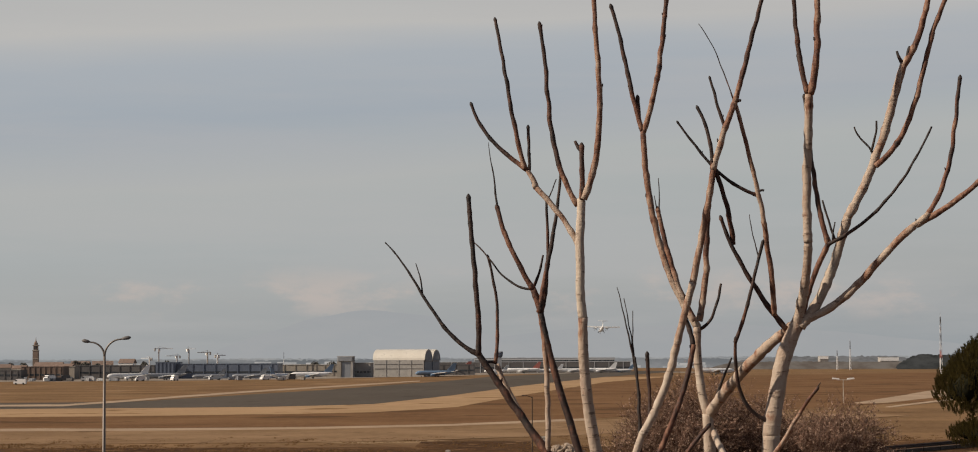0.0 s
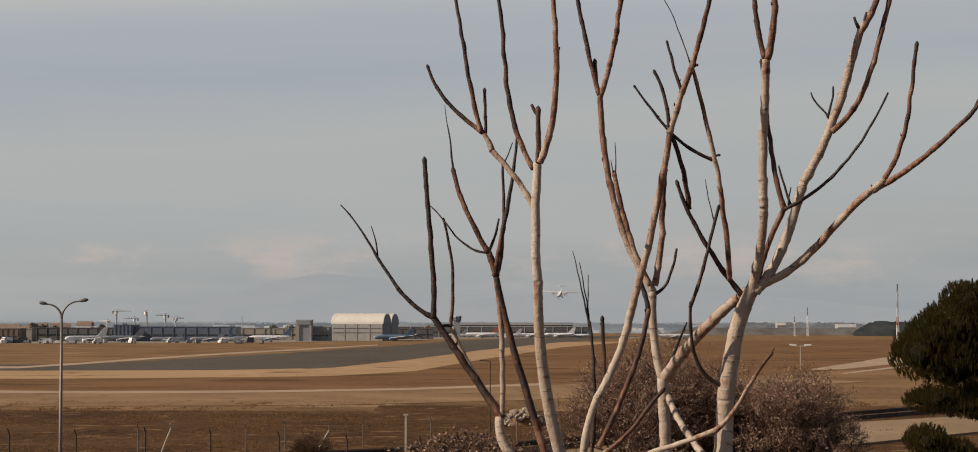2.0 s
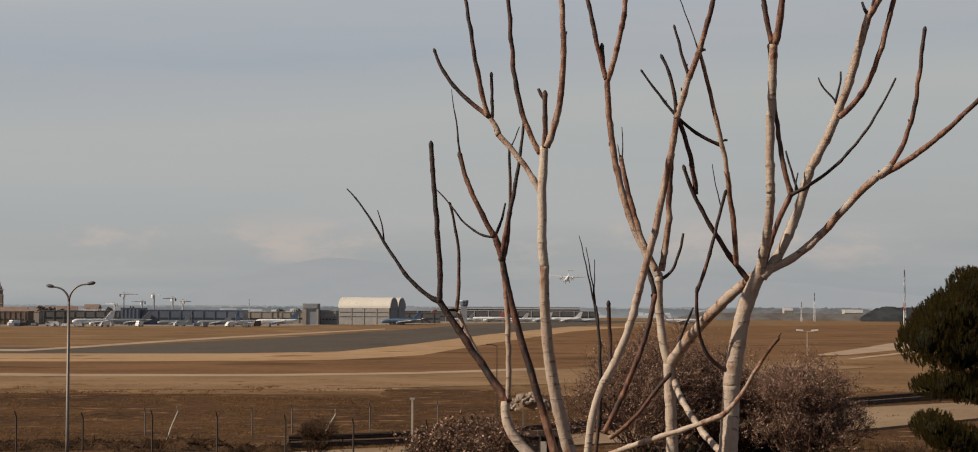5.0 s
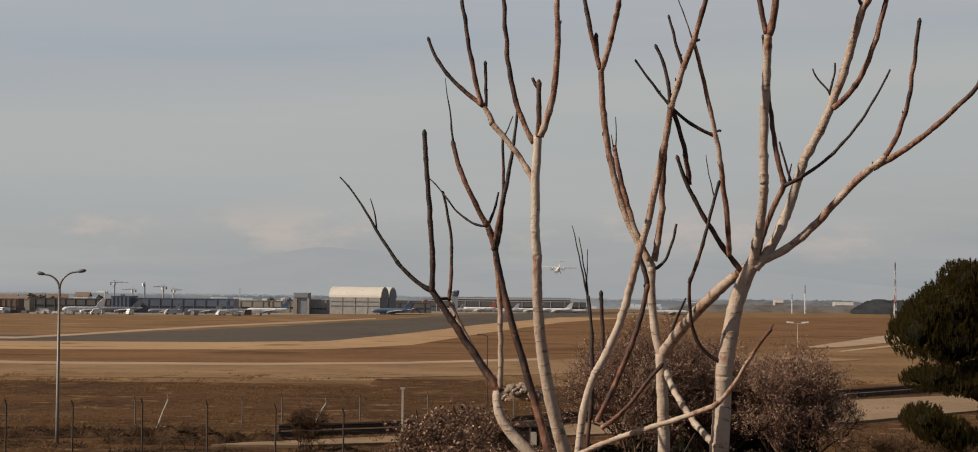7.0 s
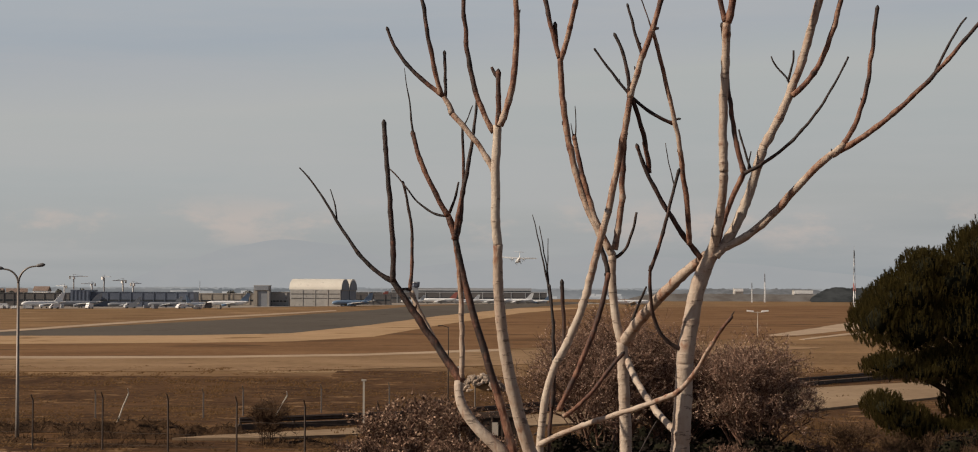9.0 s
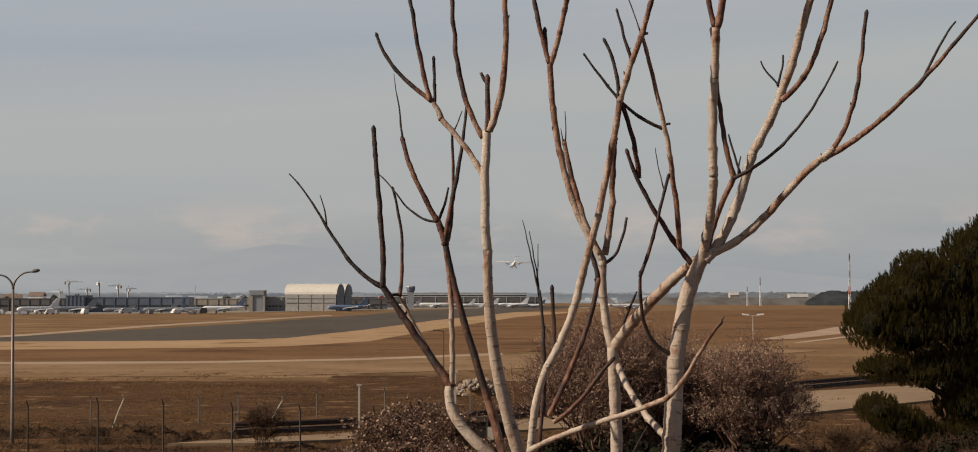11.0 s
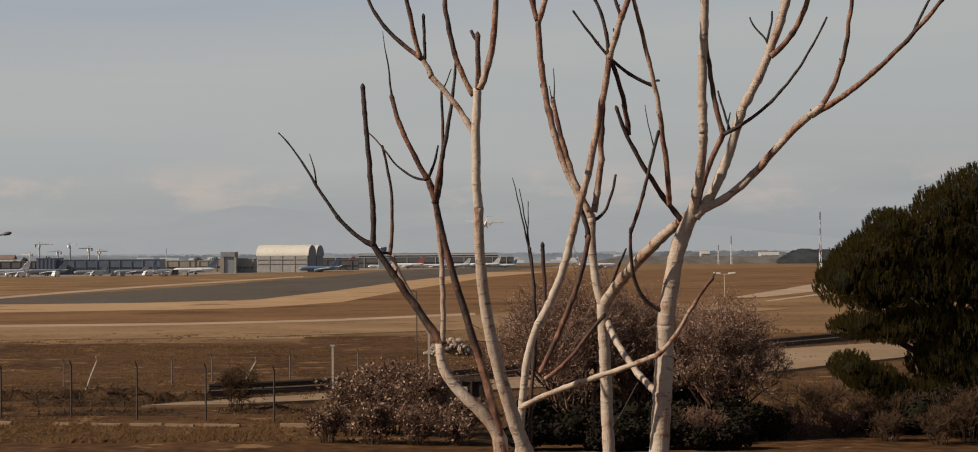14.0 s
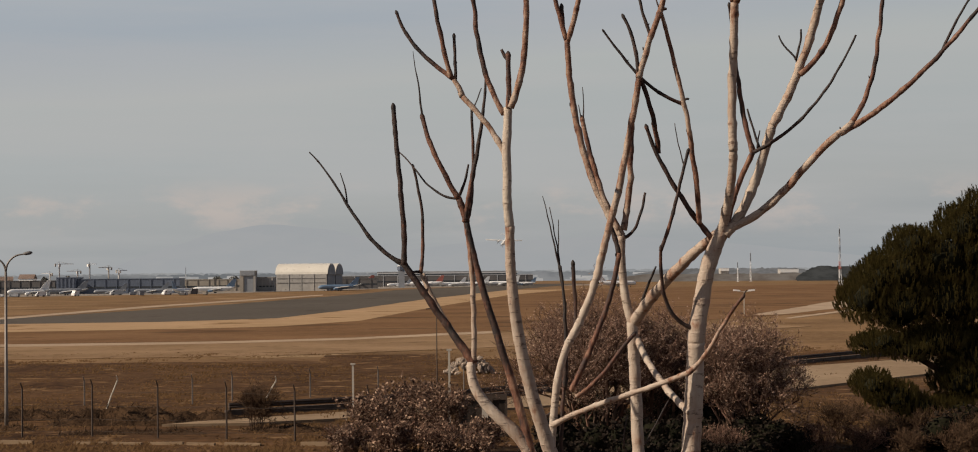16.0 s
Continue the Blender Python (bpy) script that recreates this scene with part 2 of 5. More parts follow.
# ---- mesh helpers
class Geo:
    """Collects vertices and faces for one mesh."""

    def __init__(self):
        self.v, self.f, self.mats = [], [], []

    def tube(self, pts, radii, sides=6, cap=True):
        """A round tube through points."""
        base = len(self.v)
        pts = [Vector(p) for p in pts]
        ref = Vector((0.31, 0.95, 0.07))
        for i, p in enumerate(pts):
            d = (pts[min(i + 1, len(pts) - 1)] - pts[max(i - 1, 0)])
            d = d.normalized() if d.length > 1e-9 else Vector((0, 0, 1))
            a = d.cross(ref)
            a = a.normalized() if a.length > 1e-4 else d.orthogonal().normalized()
            b = d.cross(a)
            for k in range(sides):
                w = 2 * math.pi * k / sides
                self.v.append(tuple(p + (a * math.cos(w) + b * math.sin(w)) * radii[i]))
        for i in range(len(pts) - 1):
            for k in range(sides):
                p, q = base + i * sides, base + (i + 1) * sides
                self.f.append((p + k, p + (k + 1) % sides, q + (k + 1) % sides, q + k))
        if cap:
            self.f.append(tuple(base + k for k in range(sides))[::-1])
            self.f.append(tuple(base + (len(pts) - 1) * sides + k for k in range(sides)))
        return self

    def box(self, lo, hi, m=None):
        base = len(self.v)
        for z in (lo[2], hi[2]):
            for x, y in ((lo[0], lo[1]), (hi[0], lo[1]), (hi[0], hi[1]), (lo[0], hi[1])):
                p = Vector((x, y, z))
                self.v.append(tuple(m @ p if m else p))
        for f in ((3, 2, 1, 0), (4, 5, 6, 7), (0, 1, 5, 4), (1, 2, 6, 5), (2, 3, 7, 6), (3, 0, 4, 7)):
            self.f.append(tuple(base + i for i in f))
        return self

    def poly(self, pts):
        base = len(self.v)
        self.v += [tuple(p) for p in pts]
        self.f.append(tuple(range(base, base + len(pts))))
        return self

    def prism(self, pts, way):
        """A flat outline pushed along a vector."""
        base, n = len(self.v), len(pts)
        w = Vector(way)
        self.v += [tuple(p) for p in pts] + [tuple(Vector(p) + w) for p in pts]
        self.f.append(tuple(base + i for i in range(n))[::-1])
        self.f.append(tuple(base + n + i for i in range(n)))
        for i in range(n):
            j = (i + 1) % n
            self.f.append((base + i, base + j, base + n + j, base + n + i))
        return self

    def blob(self, c, r, rng, rough=0.25):
        """A small uneven lump."""
        base = len(self.v)
        rings, seg = 4, 6
        for i in range(rings + 1):
            a = math.pi * i / rings
            for k in range(seg):
                b = 2 * math.pi * k / seg
                s = 1 + rng.uniform(-rough, rough)
                self.v.append((c[0] + r[0] * s * math.sin(a) * math.cos(b), c[1] + r[1] * s * math.sin(a) * math.sin(b), c[2] + r[2] * s * math.cos(a)))
        for i in range(rings):
            for k in range(seg):
                p, q = base + i * seg, base + (i + 1) * seg
                self.f.append((p + k, q + k, q + (k + 1) % seg, p + (k + 1) % seg))
        return self

    def mesh(self, name, mat, smooth=False):
        me = bpy.data.meshes.new(name)
        me.from_pydata(self.v, [], self.f)
        me.materials.append(mat)
        if smooth:
            me.polygons.foreach_set("use_smooth", [True] * len(me.polygons))
        me.update()
        return me


def part(name, g, mat, parent, label="", smooth=False):
    ob = new(name, g.mesh(name, mat, smooth))
    ob.parent = parent
    if parent is not None and parent.type == "MESH":
        ob.matrix_parent_inverse = parent.matrix_basis.inverted()
    return tagged(ob, label)


def thing(name, at, label, category, group="", kind="", turn=0.0):
    ob = new(name)
    ob.matrix_basis = pose(*at, 0, 0, turn)
    return tagged(ob, label, category, group, kind)


def solid(name, g, mat, label, category, kind="", group="", smooth=False):
    return tagged(new(name, g.mesh(name, mat, smooth)), label, category, group, kind)


# ---- the ground: a bank under the viewer, then a flat airfield to the horizon
def ground_height(x, y):
    s = min(max((y - 5) / 75, 0), 1)
    z = 6.9 * (1 - s) ** 1.15
    if y > 100:
        z += 0.10 * noise.noise((x * 0.08, y * 0.05, 3.0)) * min((y - 100) / 20, 1) * max(0, 1 - (y - 100) / 128)
    if y > 1900:
        z += 0.0016 * (y - 1900)
    return z


xs = [-2600, -1600, -900, -500, -300, -180] + [-120 + 4 * i for i in range(61)] + [180, 300, 500, 900, 1600, 2600]
ys = [-300, -100, -30, -8, 0] + [5 + 2.5 * i for i in range(38)] + [100 + 2 * i for i in range(60)] + [225, 240, 260, 290, 330, 400, 500, 650, 800, 1000, 1300, 1600, 1900, 2400, 3000, 4000, 4950]
g = Geo()
for y in ys:
    for x in xs:
        g.v.append((x, y, ground_height(x, y)))
for j in range(len(ys) - 1):
    for i in range(len(xs) - 1):
        a = j * len(xs) + i
        g.f.append((a, a + 1, a + 1 + len(xs), a + len(xs)))
ground = solid("ground", g, M_GRASS, "dry brown winter grass of the airfield", "ground", "structure", smooth=True)
ground.data.materials.append(M_ROUGH)
for p in ground.data.polygons:
    if p.center.y < 232 + 9 * noise.noise((p.center.x * 0.03, 0.0, 7.0)) + 0.08 * p.center.x:
        p.material_index = 1


def sheet(name, pts, mat, label, category, lift=0.03):
    """A flat piece of ground cover with a slightly ragged edge."""
    edge = []
    for (x0, y0), (x1, y1) in zip(pts, pts[1:] + pts[:1]):
        n = max(2, min(40, int(math.hypot(x1 - x0, y1 - y0) / 5)))
        for i in range(n):
            x, y = x0 + (x1 - x0) * i / n, y0 + (y1 - y0) * i / n
            k = 0.0042 * y
            edge.append((x + 0.08 * k * noise.noise((x * 0.15, y * 0.05, 2.0)), y + k * noise.noise((x * 0.16, y * 0.03, 8.0)) + 0.5 * k * noise.noise((x * 0.7, y * 0.1, 5.0))))
    return solid(name, Geo().prism([(x, y, lift - 0.25) for x, y in edge], (0, 0, 0.25)), mat, label, category, "structure")


sheet("runway", [(-300, 380), (-77, 421), (-53, 426), (-32.5, 451), (-20.5, 560), (-2.7, 780), (40, 1180), (130, 1850), (95, 1880), (58, 1707), (-21, 1273), (-36, 998), (-63, 693), (-89, 488), (-300, 300)][:13] + [(-63, 693), (-89, 488), (-300, 430)], M_ASPHALT, "worn grey asphalt runway across dry grass", "runway", 0.05)
sheet("verge", [(-300, 330), (-65.6, 358), (-42, 368), (-27, 378), (-14, 421), (-2, 564), (31, 902), (75, 1180), (45, 1190), (40, 1180), (-2.7, 780), (-20.5, 560), (-32.5, 451), (-53, 426), (-77, 421), (-300, 380)], M_SAND, "pale sandy verge along the runway", "verge", 0.04)
sheet("far_verge", [(-300, 429.7), (-98.7, 459.7), (-94.7, 508.1), (-91.4, 578.8), (-88.0, 635.8), (-81.8, 706.0), (-70.4, 816.8), (-50.8, 1003.2), (-48.4, 956.3), (-66.0, 765.8), (-77.3, 667.6), (-82.8, 598.6), (-86.5, 547.8), (-90.2, 484.1), (-94.5, 439.9), (-300, 404.9)], M_TRACK, "pale gravel strip beyond the runway", "verge", 0.08)
sheet("apron", [(-420, 1000), (-200, 1040), (-120, 1110), (-60, 1290), (-10, 1480), (60, 1560), (130, 1580), (130, 1700), (-420, 1700)], M_APRON, "pale concrete apron under the parked airliners", "apron", 0.03)
sheet("earth_strip", [(-300, 300), (-53, 290), (-29, 294), (-11, 305), (9, 334), (40, 380), (90, 470), (300, 800), (300, 1500), (75, 1180), (31, 902), (-2, 564), (-14, 421), (-27, 378), (-42, 368), (-66, 358), (-300, 330)], M_PLOUGH, "bare brown earth beside the airfield path", "earth", 0.03)
sheet("airfield_path", [(-300, 280), (-51, 280), (-29, 285), (-11, 296), (9, 322), (9, 334), (-11, 305), (-29, 294), (-53, 290), (-300, 300)], M_TRACK, "pale gravel service path through dry grass", "path", 0.06)
sheet("meadow", [(-300, 232), (-42, 236), (-17, 240), (4, 256), (30, 292), (60, 345), (40, 372), (9, 322), (-11, 296), (-29, 285), (-51, 280), (-300, 280)], M_MEADOW, "strip of short bleached grass below the service path", "grass", 0.05)
sheet("far_track", [(64.8, 442.6), (82.5, 505.8), (114.6, 625.2), (140, 720), (200, 940), (185, 860), (120, 590), (92.5, 502.9), (70.9, 441), (66.5, 438)], M_TRACK, "pale dirt track climbing over the field", "track", 0.06)
sheet("side_track", [(65.5, 406.2), (85.5, 465), (110, 540), (170, 740), (168, 715), (108, 520), (82.4, 448.1), (66, 402)], M_TRACK, "thin pale wheel track beside the dirt track", "track", 0.06)
sheet("perimeter_road", [(-16, 128.0), (-11, 128.3), (-6, 131.6), (1.5, 137.1), (25.7, 158.6), (39.6, 178.7), (90, 250), (100, 275), (47.3, 212), (33.3, 197), (1.7, 146.2), (-8, 135.6), (-14, 130.6)], M_ROADDUST, "pale dusty perimeter road below the bank", "road", 0.16)

# ---- the bare tree in front of the viewer
random.seed(11)
TREE_FOOT = Vector((0.55, 9.95, 0))
TREE_FOOT.z = ground_height(0, 10.0) - 0.1
bare_tree = thing("bare_tree", TREE_FOOT, "leafless pale-barked young tree with many pruned upright stems", "tree")


def limb(kind, foot, tip, away, thick, thin, bow1, bow2, older=0.0):
    """One stem as a smooth curve from foot to tip, both (x, z) at the distance away (or from one to another); radii in millimetres; the bows are the
    two handles, as shares of the length along and across it. Swollen at the buds, slightly crooked; older: paler bark."""
    near_end, far_end = away if isinstance(away, tuple) else (away, away)
    a, b = Vector((foot[0], near_end, foot[1])), Vector((tip[0], far_end, tip[1]))
    a -= (b - a).normalized() * 0.008
    run = b - a
    side = Vector((-run.z, 0, run.x))
    h1, h2 = a + run * bow1[0] + side * bow1[1], a + run * bow2[0] + side * bow2[1]
    n = max(6, int(run.length / 0.018))
    nodes, at = [], random.uniform(0.01, 0.06)
    while at < run.length:
        nodes.append((at, random.uniform(0.35, 1.0)))
        at += random.uniform(0.045, 0.13)
    pts, radii, buds, scars = [], [], [], []
    depth = random.uniform(-0.05, 0.05) * min(run.length, 0.6)
    seed = random.uniform(0, 99)
    for i in range(n + 1):
        t = i / n
        p = a * (1 - t) ** 3 + h1 * 3 * t * (1 - t) ** 2 + h2 * 3 * t * t * (1 - t) + b * t ** 3
        s = t * run.length
        r = (thick + (thin - thick) * t) / 1000
        near = max([k * max(0.0, 1 - abs(s - at) / 0.020) for at, k in nodes] or [0.0])
        swell = 1 + (0.24 if kind != "trunk" else 0.09) * near + (0.05 if kind != "trunk" else 0.0) * max(0, 1 - s / 0.05)
        wave = 14 if kind != "trunk" else 7
        crook = 0.0065 if kind != "trunk" else 0.005
        fade = math.sin(math.pi * t)
        p = p + Vector((noise.noise((s * wave, seed, 0)), noise.noise((s * wave, seed, 5)), 0)) * crook * fade
        p.y += depth * fade
        if near > 0.5 and kind == "branch" and r < 0.018 and random.random() < 0.35:
            buds.append((p, r))
        pts.append(p - TREE_FOOT)
        radii.append(r * swell * (1 + 0.10 * noise.noise((s * 30, seed, 9))))
        scars.append((-0.50 if kind != "trunk" else -0.45) * near * random.uniform(0.4, 1.0))
    if kind == "trunk" and foot[1] < 8.0:
        # down to the common stool
        p0 = pts[0]
        low = Vector((p0.x * 0.75, p0.y, 0.0))
        pts = [low.lerp(p0, k / 6) for k in range(6)] + pts
        radii = [radii[0] * (1.5 - 0.5 * k / 6) for k in range(6)] + radii
        scars = [0.0] * 6 + scars
    if kind == "branch" and thin < 11:
        # a blunt terminal bud
        end, d = pts[-1], (pts[-1] - pts[-3]).normalized()
        r = thin / 1000
        pts += [end + d * r * 0.6, end + d * r * 1.6, end + d * r * 2.6, end + d * r * 3.3]
        radii += [r * 1.12, r * 1.2, r * 0.8, r * 0.25]
        scars += [-0.2, -0.3, -0.3, -0.3]
    sides = 12 if kind != "twig" else 6
    g = Geo().tube(pts, radii, sides)
    shade = []
    for i, (r, c) in enumerate(zip(radii, scars)):
        turn = 9 * noise.noise((i * 0.11, seed, 3.0))
        old = min(max((r * 1000 - 6.0) / 21.0, 0.0), 0.72) + older + 0.16 * noise.noise((i * 0.07, seed, 1.0))
        shade += [old + c * max(0.15 if kind == "branch" else 0.0, math.cos(turn + 2 * math.pi * k / sides)) for k in range(sides)]
    for p, r in buds:
        q = p - TREE_FOOT
        w = random.choice((-1, 1))
        g.tube([q, q + Vector((w * r * 1.05, random.uniform(-0.5, 0.5) * r, r * 0.7)), q + Vector((w * r * 1.25, 0, r * 1.5))], [r * 0.60, r * 0.40, r * 0.15], 5)
        shade += [0.05] * 15
    ob = part(kind, g, M_BARK, bare_tree, smooth=True)
    tint = ob.data.attributes.new("age", "FLOAT", "POINT")
    tint.data.foreach_set("value", shade)
    return ob


limb("trunk", (0.318, 7.874), (0.050, 8.330), (9.99, 10.05), 34.3, 20.1, (0.31, -0.155), (0.65, 0.252), -0.05)
limb("branch", (0.061, 8.332), (-0.257, 8.790), (10.05, 10.12), 20.1, 14.5, (0.33, 0.011), (0.67, 0.003), -0.45)
limb("branch", (-0.257, 8.790), (-0.690, 9.309), (10.12, 10.21), 11.6, 2.9, (0.31, 0.152), (0.67, -0.035), DARK)
limb("twig", (-0.521, 9.083), (-0.550, 9.214), (10.18, 10.18), 4.4, 2.2, (0.33, -0.026), (0.67, -0.056))
limb("branch", (-0.256, 8.789), (-0.298, 9.500), (10.08, 10.09), 13.0, 10.1, (0.33, -0.032), (0.67, -0.000), DARK)
limb("branch", (0.014, 8.397), (-0.172, 8.741), (10.12, 10.19), 14.4, 11.6, (0.33, 0.029), (0.67, 0.054), PALE)
limb("branch", (-0.179, 8.755), (-0.209, 9.234), (10.14, 10.15), 8.7, 5.8, (0.33, -0.062), (0.67, -0.067), TAN)
limb("twig", (-0.179, 8.746), (-0.228, 8.746), (10.14, 10.15), 7.2, 4.4, (0.33, -0.142), (0.67, -0.113))
limb("twig", (-0.006, 9.091), (-0.273, 9.307), (10.05, 10.16), 5.7, 2.9, (0.28, 0.243), (0.67, 0.016))
limb("branch", (0.061, 8.332), (0.029, 8.985), (10.05, 10.04), 12.9, 11.5, (0.33, -0.024), (0.67, -0.041), PALE)
limb("trunk", (0.345, 7.737), (0.032, 8.984), (9.97, 10.04), 21.4, 14.3, (0.33, -0.042), (0.67, 0.023), -0.32)
limb("branch", (0.032, 8.984), (-0.003, 9.091), (10.04, 10.04), 15.8, 14.3, (0.33, -0.015), (0.67, -0.020), -0.15)
limb("branch", (-0.003, 9.091), (-0.162, 9.453), (10.04, 10.08), 12.9, 10.1, (0.33, 0.055), (0.67, 0.061))
limb("twig", (-0.162, 9.447), (-0.206, 9.772), (10.08, 10.09), 5.8, 1.4, (0.33, -0.012), (0.67, 0.012))
limb("twig", (0.006, 9.109), (0.046, 9.244), (10.07, 10.06), 7.2, 4.3, (0.33, -0.014), (0.67, -0.027))
limb("branch", (0.026, 8.985), (0.129, 9.634), (10.04, 10.07), 12.9, 5.8, (0.33, -0.005), (0.67, -0.034))
limb("branch", (0.035, 8.986), (0.063, 9.499), (10.09, 10.08), 10.1, 5.8, (0.33, -0.076), (0.67, -0.016))
limb("twig", (0.066, 9.496), (0.109, 9.597), (10.08, 10.07), 3.6, 2.2, (0.33, -0.004), (0.67, -0.003))
limb("trunk", (0.466, 7.764), (0.215, 8.945), (9.71, 9.51), 34.6, 20.4, (0.33, 0.065), (0.67, 0.080), -0.06)
limb("trunk", (0.215, 8.945), (0.210, 9.463), (9.51, 9.52), 20.4, 19.0, (0.33, 0.046), (0.67, 0.006), 0.22)
limb("branch", (0.193, 9.441), (0.035, 10.228), (9.52, 9.56), 12.2, 8.2, (0.33, 0.118), (0.67, 0.008))
limb("branch", (0.213, 9.468), (0.214, 9.676), (9.51, 9.51), 12.2, 10.9, (0.33, -0.005), (0.67, -0.005))
limb("twig", (0.214, 9.671), (0.185, 9.718), (9.51, 9.52), 8.2, 6.8, (0.33, 0.038), (0.67, 0.036))
limb("branch", (0.222, 9.467), (0.271, 10.390), (9.49, 9.48), 14.9, 9.5, (0.32, -0.118), (0.67, -0.015), TAN)
limb("branch", (0.201, 9.212), (0.011, 9.525), (9.52, 9.61), 12.2, 12.3, (0.32, -0.140), (0.67, -0.049), PALE)
limb("branch", (0.011, 9.525), (-0.025, 9.603), (9.61, 9.62), 12.3, 11.0, (0.33, -0.014), (0.67, -0.013), PALE)
limb("branch", (-0.025, 9.603), (-0.270, 9.892), (9.62, 9.68), 11.0, 6.9, (0.32, 0.085), (0.68, 0.134))
limb("branch", (-0.034, 9.609), (-0.163, 10.268), (9.62, 9.65), 11.0, 6.9, (0.33, 0.040), (0.67, -0.005))
limb("branch", (-0.017, 9.597), (-0.020, 9.780), (9.62, 9.62), 6.8, 6.8, (0.33, -0.008), (0.67, -0.009))
limb("trunk", (0.868, 7.623), (0.835, 8.499), (10.51, 10.52), 31.6, 27.0, (0.33, -0.002), (0.67, -0.007))
limb("trunk", (0.835, 8.499), (0.791, 8.922), (10.52, 10.53), 21.0, 19.5, (0.33, 0.062), (0.67, 0.056))
limb("branch", (0.791, 8.922), (0.539, 9.873), (10.53, 10.58), 18.0, 13.6, (0.32, 0.110), (0.67, 0.074))
limb("branch", (0.534, 9.879), (0.394, 10.476), (10.58, 10.61), 12.1, 9.1, (0.33, 0.019), (0.67, -0.023))
limb("branch", (0.527, 9.891), (0.516, 10.022), (10.58, 10.59), 9.1, 9.1, (0.33, 0.005), (0.67, 0.005))
limb("branch", (0.542, 9.873), (0.664, 10.576), (10.58, 10.56), 13.6, 10.5, (0.33, -0.057), (0.67, -0.022), TAN)
limb("branch", (0.775, 8.952), (0.609, 9.468), (10.50, 10.54), 13.5, 10.6, (0.33, 0.069), (0.67, 0.041), TAN)
limb("twig", (0.609, 9.468), (0.609, 9.638), (10.54, 10.54), 3.8, 1.8, (0.33, -0.018), (0.67, -0.021))
limb("twig", (0.603, 9.468), (0.589, 9.553), (10.54, 10.54), 3.8, 1.8, (0.33, -0.012), (0.67, -0.011))
limb("branch", (0.800, 8.952), (0.848, 9.509), (10.53, 10.52), 16.6, 12.0, (0.33, -0.050), (0.67, -0.013))
limb("twig", (0.809, 8.913), (0.904, 9.123), (10.52, 10.50), 7.5, 6.0, (0.30, -0.213), (0.67, -0.056))
limb("trunk", (0.392, 7.738), (0.491, 8.422), (9.96, 9.94), 19.9, 17.0, (0.33, 0.004), (0.67, 0.077), 0.15)
limb("branch", (0.491, 8.422), (0.723, 9.109), (9.94, 9.88), 18.5, 15.5, (0.33, -0.083), (0.67, -0.013), 0.12)
limb("branch", (0.723, 9.109), (0.819, 9.626), (9.88, 9.86), 15.5, 14.1, (0.33, -0.002), (0.67, -0.018))
limb("branch", (0.819, 9.626), (0.919, 9.927), (9.86, 9.84), 14.1, 12.6, (0.33, 0.012), (0.67, 0.010), TAN)
limb("branch", (0.919, 9.927), (1.059, 10.448), (9.84, 9.81), 12.6, 8.4, (0.33, -0.002), (0.67, 0.004))
limb("twig", (0.917, 9.921), (0.944, 9.929), (9.84, 9.83), 9.8, 5.6, (0.33, 0.135), (0.67, 0.160))
limb("branch", (0.822, 9.631), (0.756, 9.894), (9.86, 9.88), 9.9, 7.1, (0.33, -0.014), (0.67, -0.095))
limb("branch", (0.872, 9.812), (0.809, 10.029), (9.85, 9.86), 8.4, 5.6, (0.33, 0.010), (0.67, 0.007))
limb("twig", (0.906, 9.947), (0.759, 10.287), (9.84, 9.87), 3.1, 1.7, (0.33, -0.040), (0.67, -0.086))
limb("branch", (1.023, 9.507), (0.664, 9.830), (9.90, 9.87), 8.5, 4.9, (0.31, 0.159), (0.67, 0.072))
limb("branch", (1.153, 8.899), (0.863, 9.391), (9.99, 9.95), 12.8, 8.5, (0.33, 0.050), (0.67, 0.074))
limb("branch", (0.913, 9.292), (0.819, 9.637), (9.97, 9.86), 11.4, 9.9, (0.33, -0.058), (0.67, -0.041))
limb("branch", (1.097, 8.965), (0.921, 9.921), (9.97, 9.86), 12.8, 8.5, (0.33, -0.046), (0.67, -0.031), PALE)
limb("twig", (1.036, 9.523), (1.061, 9.531), (10.00, 9.99), 5.7, 4.3, (0.34, 0.260), (0.67, 0.306))
limb("branch", (1.072, 8.484), (0.913, 8.841), (9.99, 9.89), 10.0, 7.1, (0.27, 0.316), (0.69, 0.140))
limb("branch", (0.913, 8.841), (1.036, 9.278), (9.89, 9.86), 8.5, 7.0, (0.33, -0.035), (0.67, -0.003))
limb("twig", (1.022, 9.216), (0.981, 9.415), (9.87, 9.88), 3.1, 1.7, (0.33, 0.037), (0.67, 0.039))
limb("branch", (0.846, 8.499), (1.248, 8.956), (10.52, 9.97), 27.0, 21.4, (0.33, 0.061), (0.66, 0.075), -0.14)
limb("twig", (0.877, 8.572), (0.943, 8.766), (10.48, 10.41), 7.5, 4.5, (0.33, 0.052), (0.67, 0.027))
limb("trunk", (1.038, 7.677), (1.082, 8.415), (10.02, 10.01), 48.6, 40.0, (0.33, -0.009), (0.67, -0.012))
limb("trunk", (1.082, 8.415), (1.206, 8.922), (10.01, 9.98), 40.0, 32.8, (0.33, 0.040), (0.67, 0.087))
limb("branch", (1.200, 8.913), (1.236, 9.289), (9.98, 9.80), 22.8, 18.2, (0.33, -0.028), (0.67, -0.049))
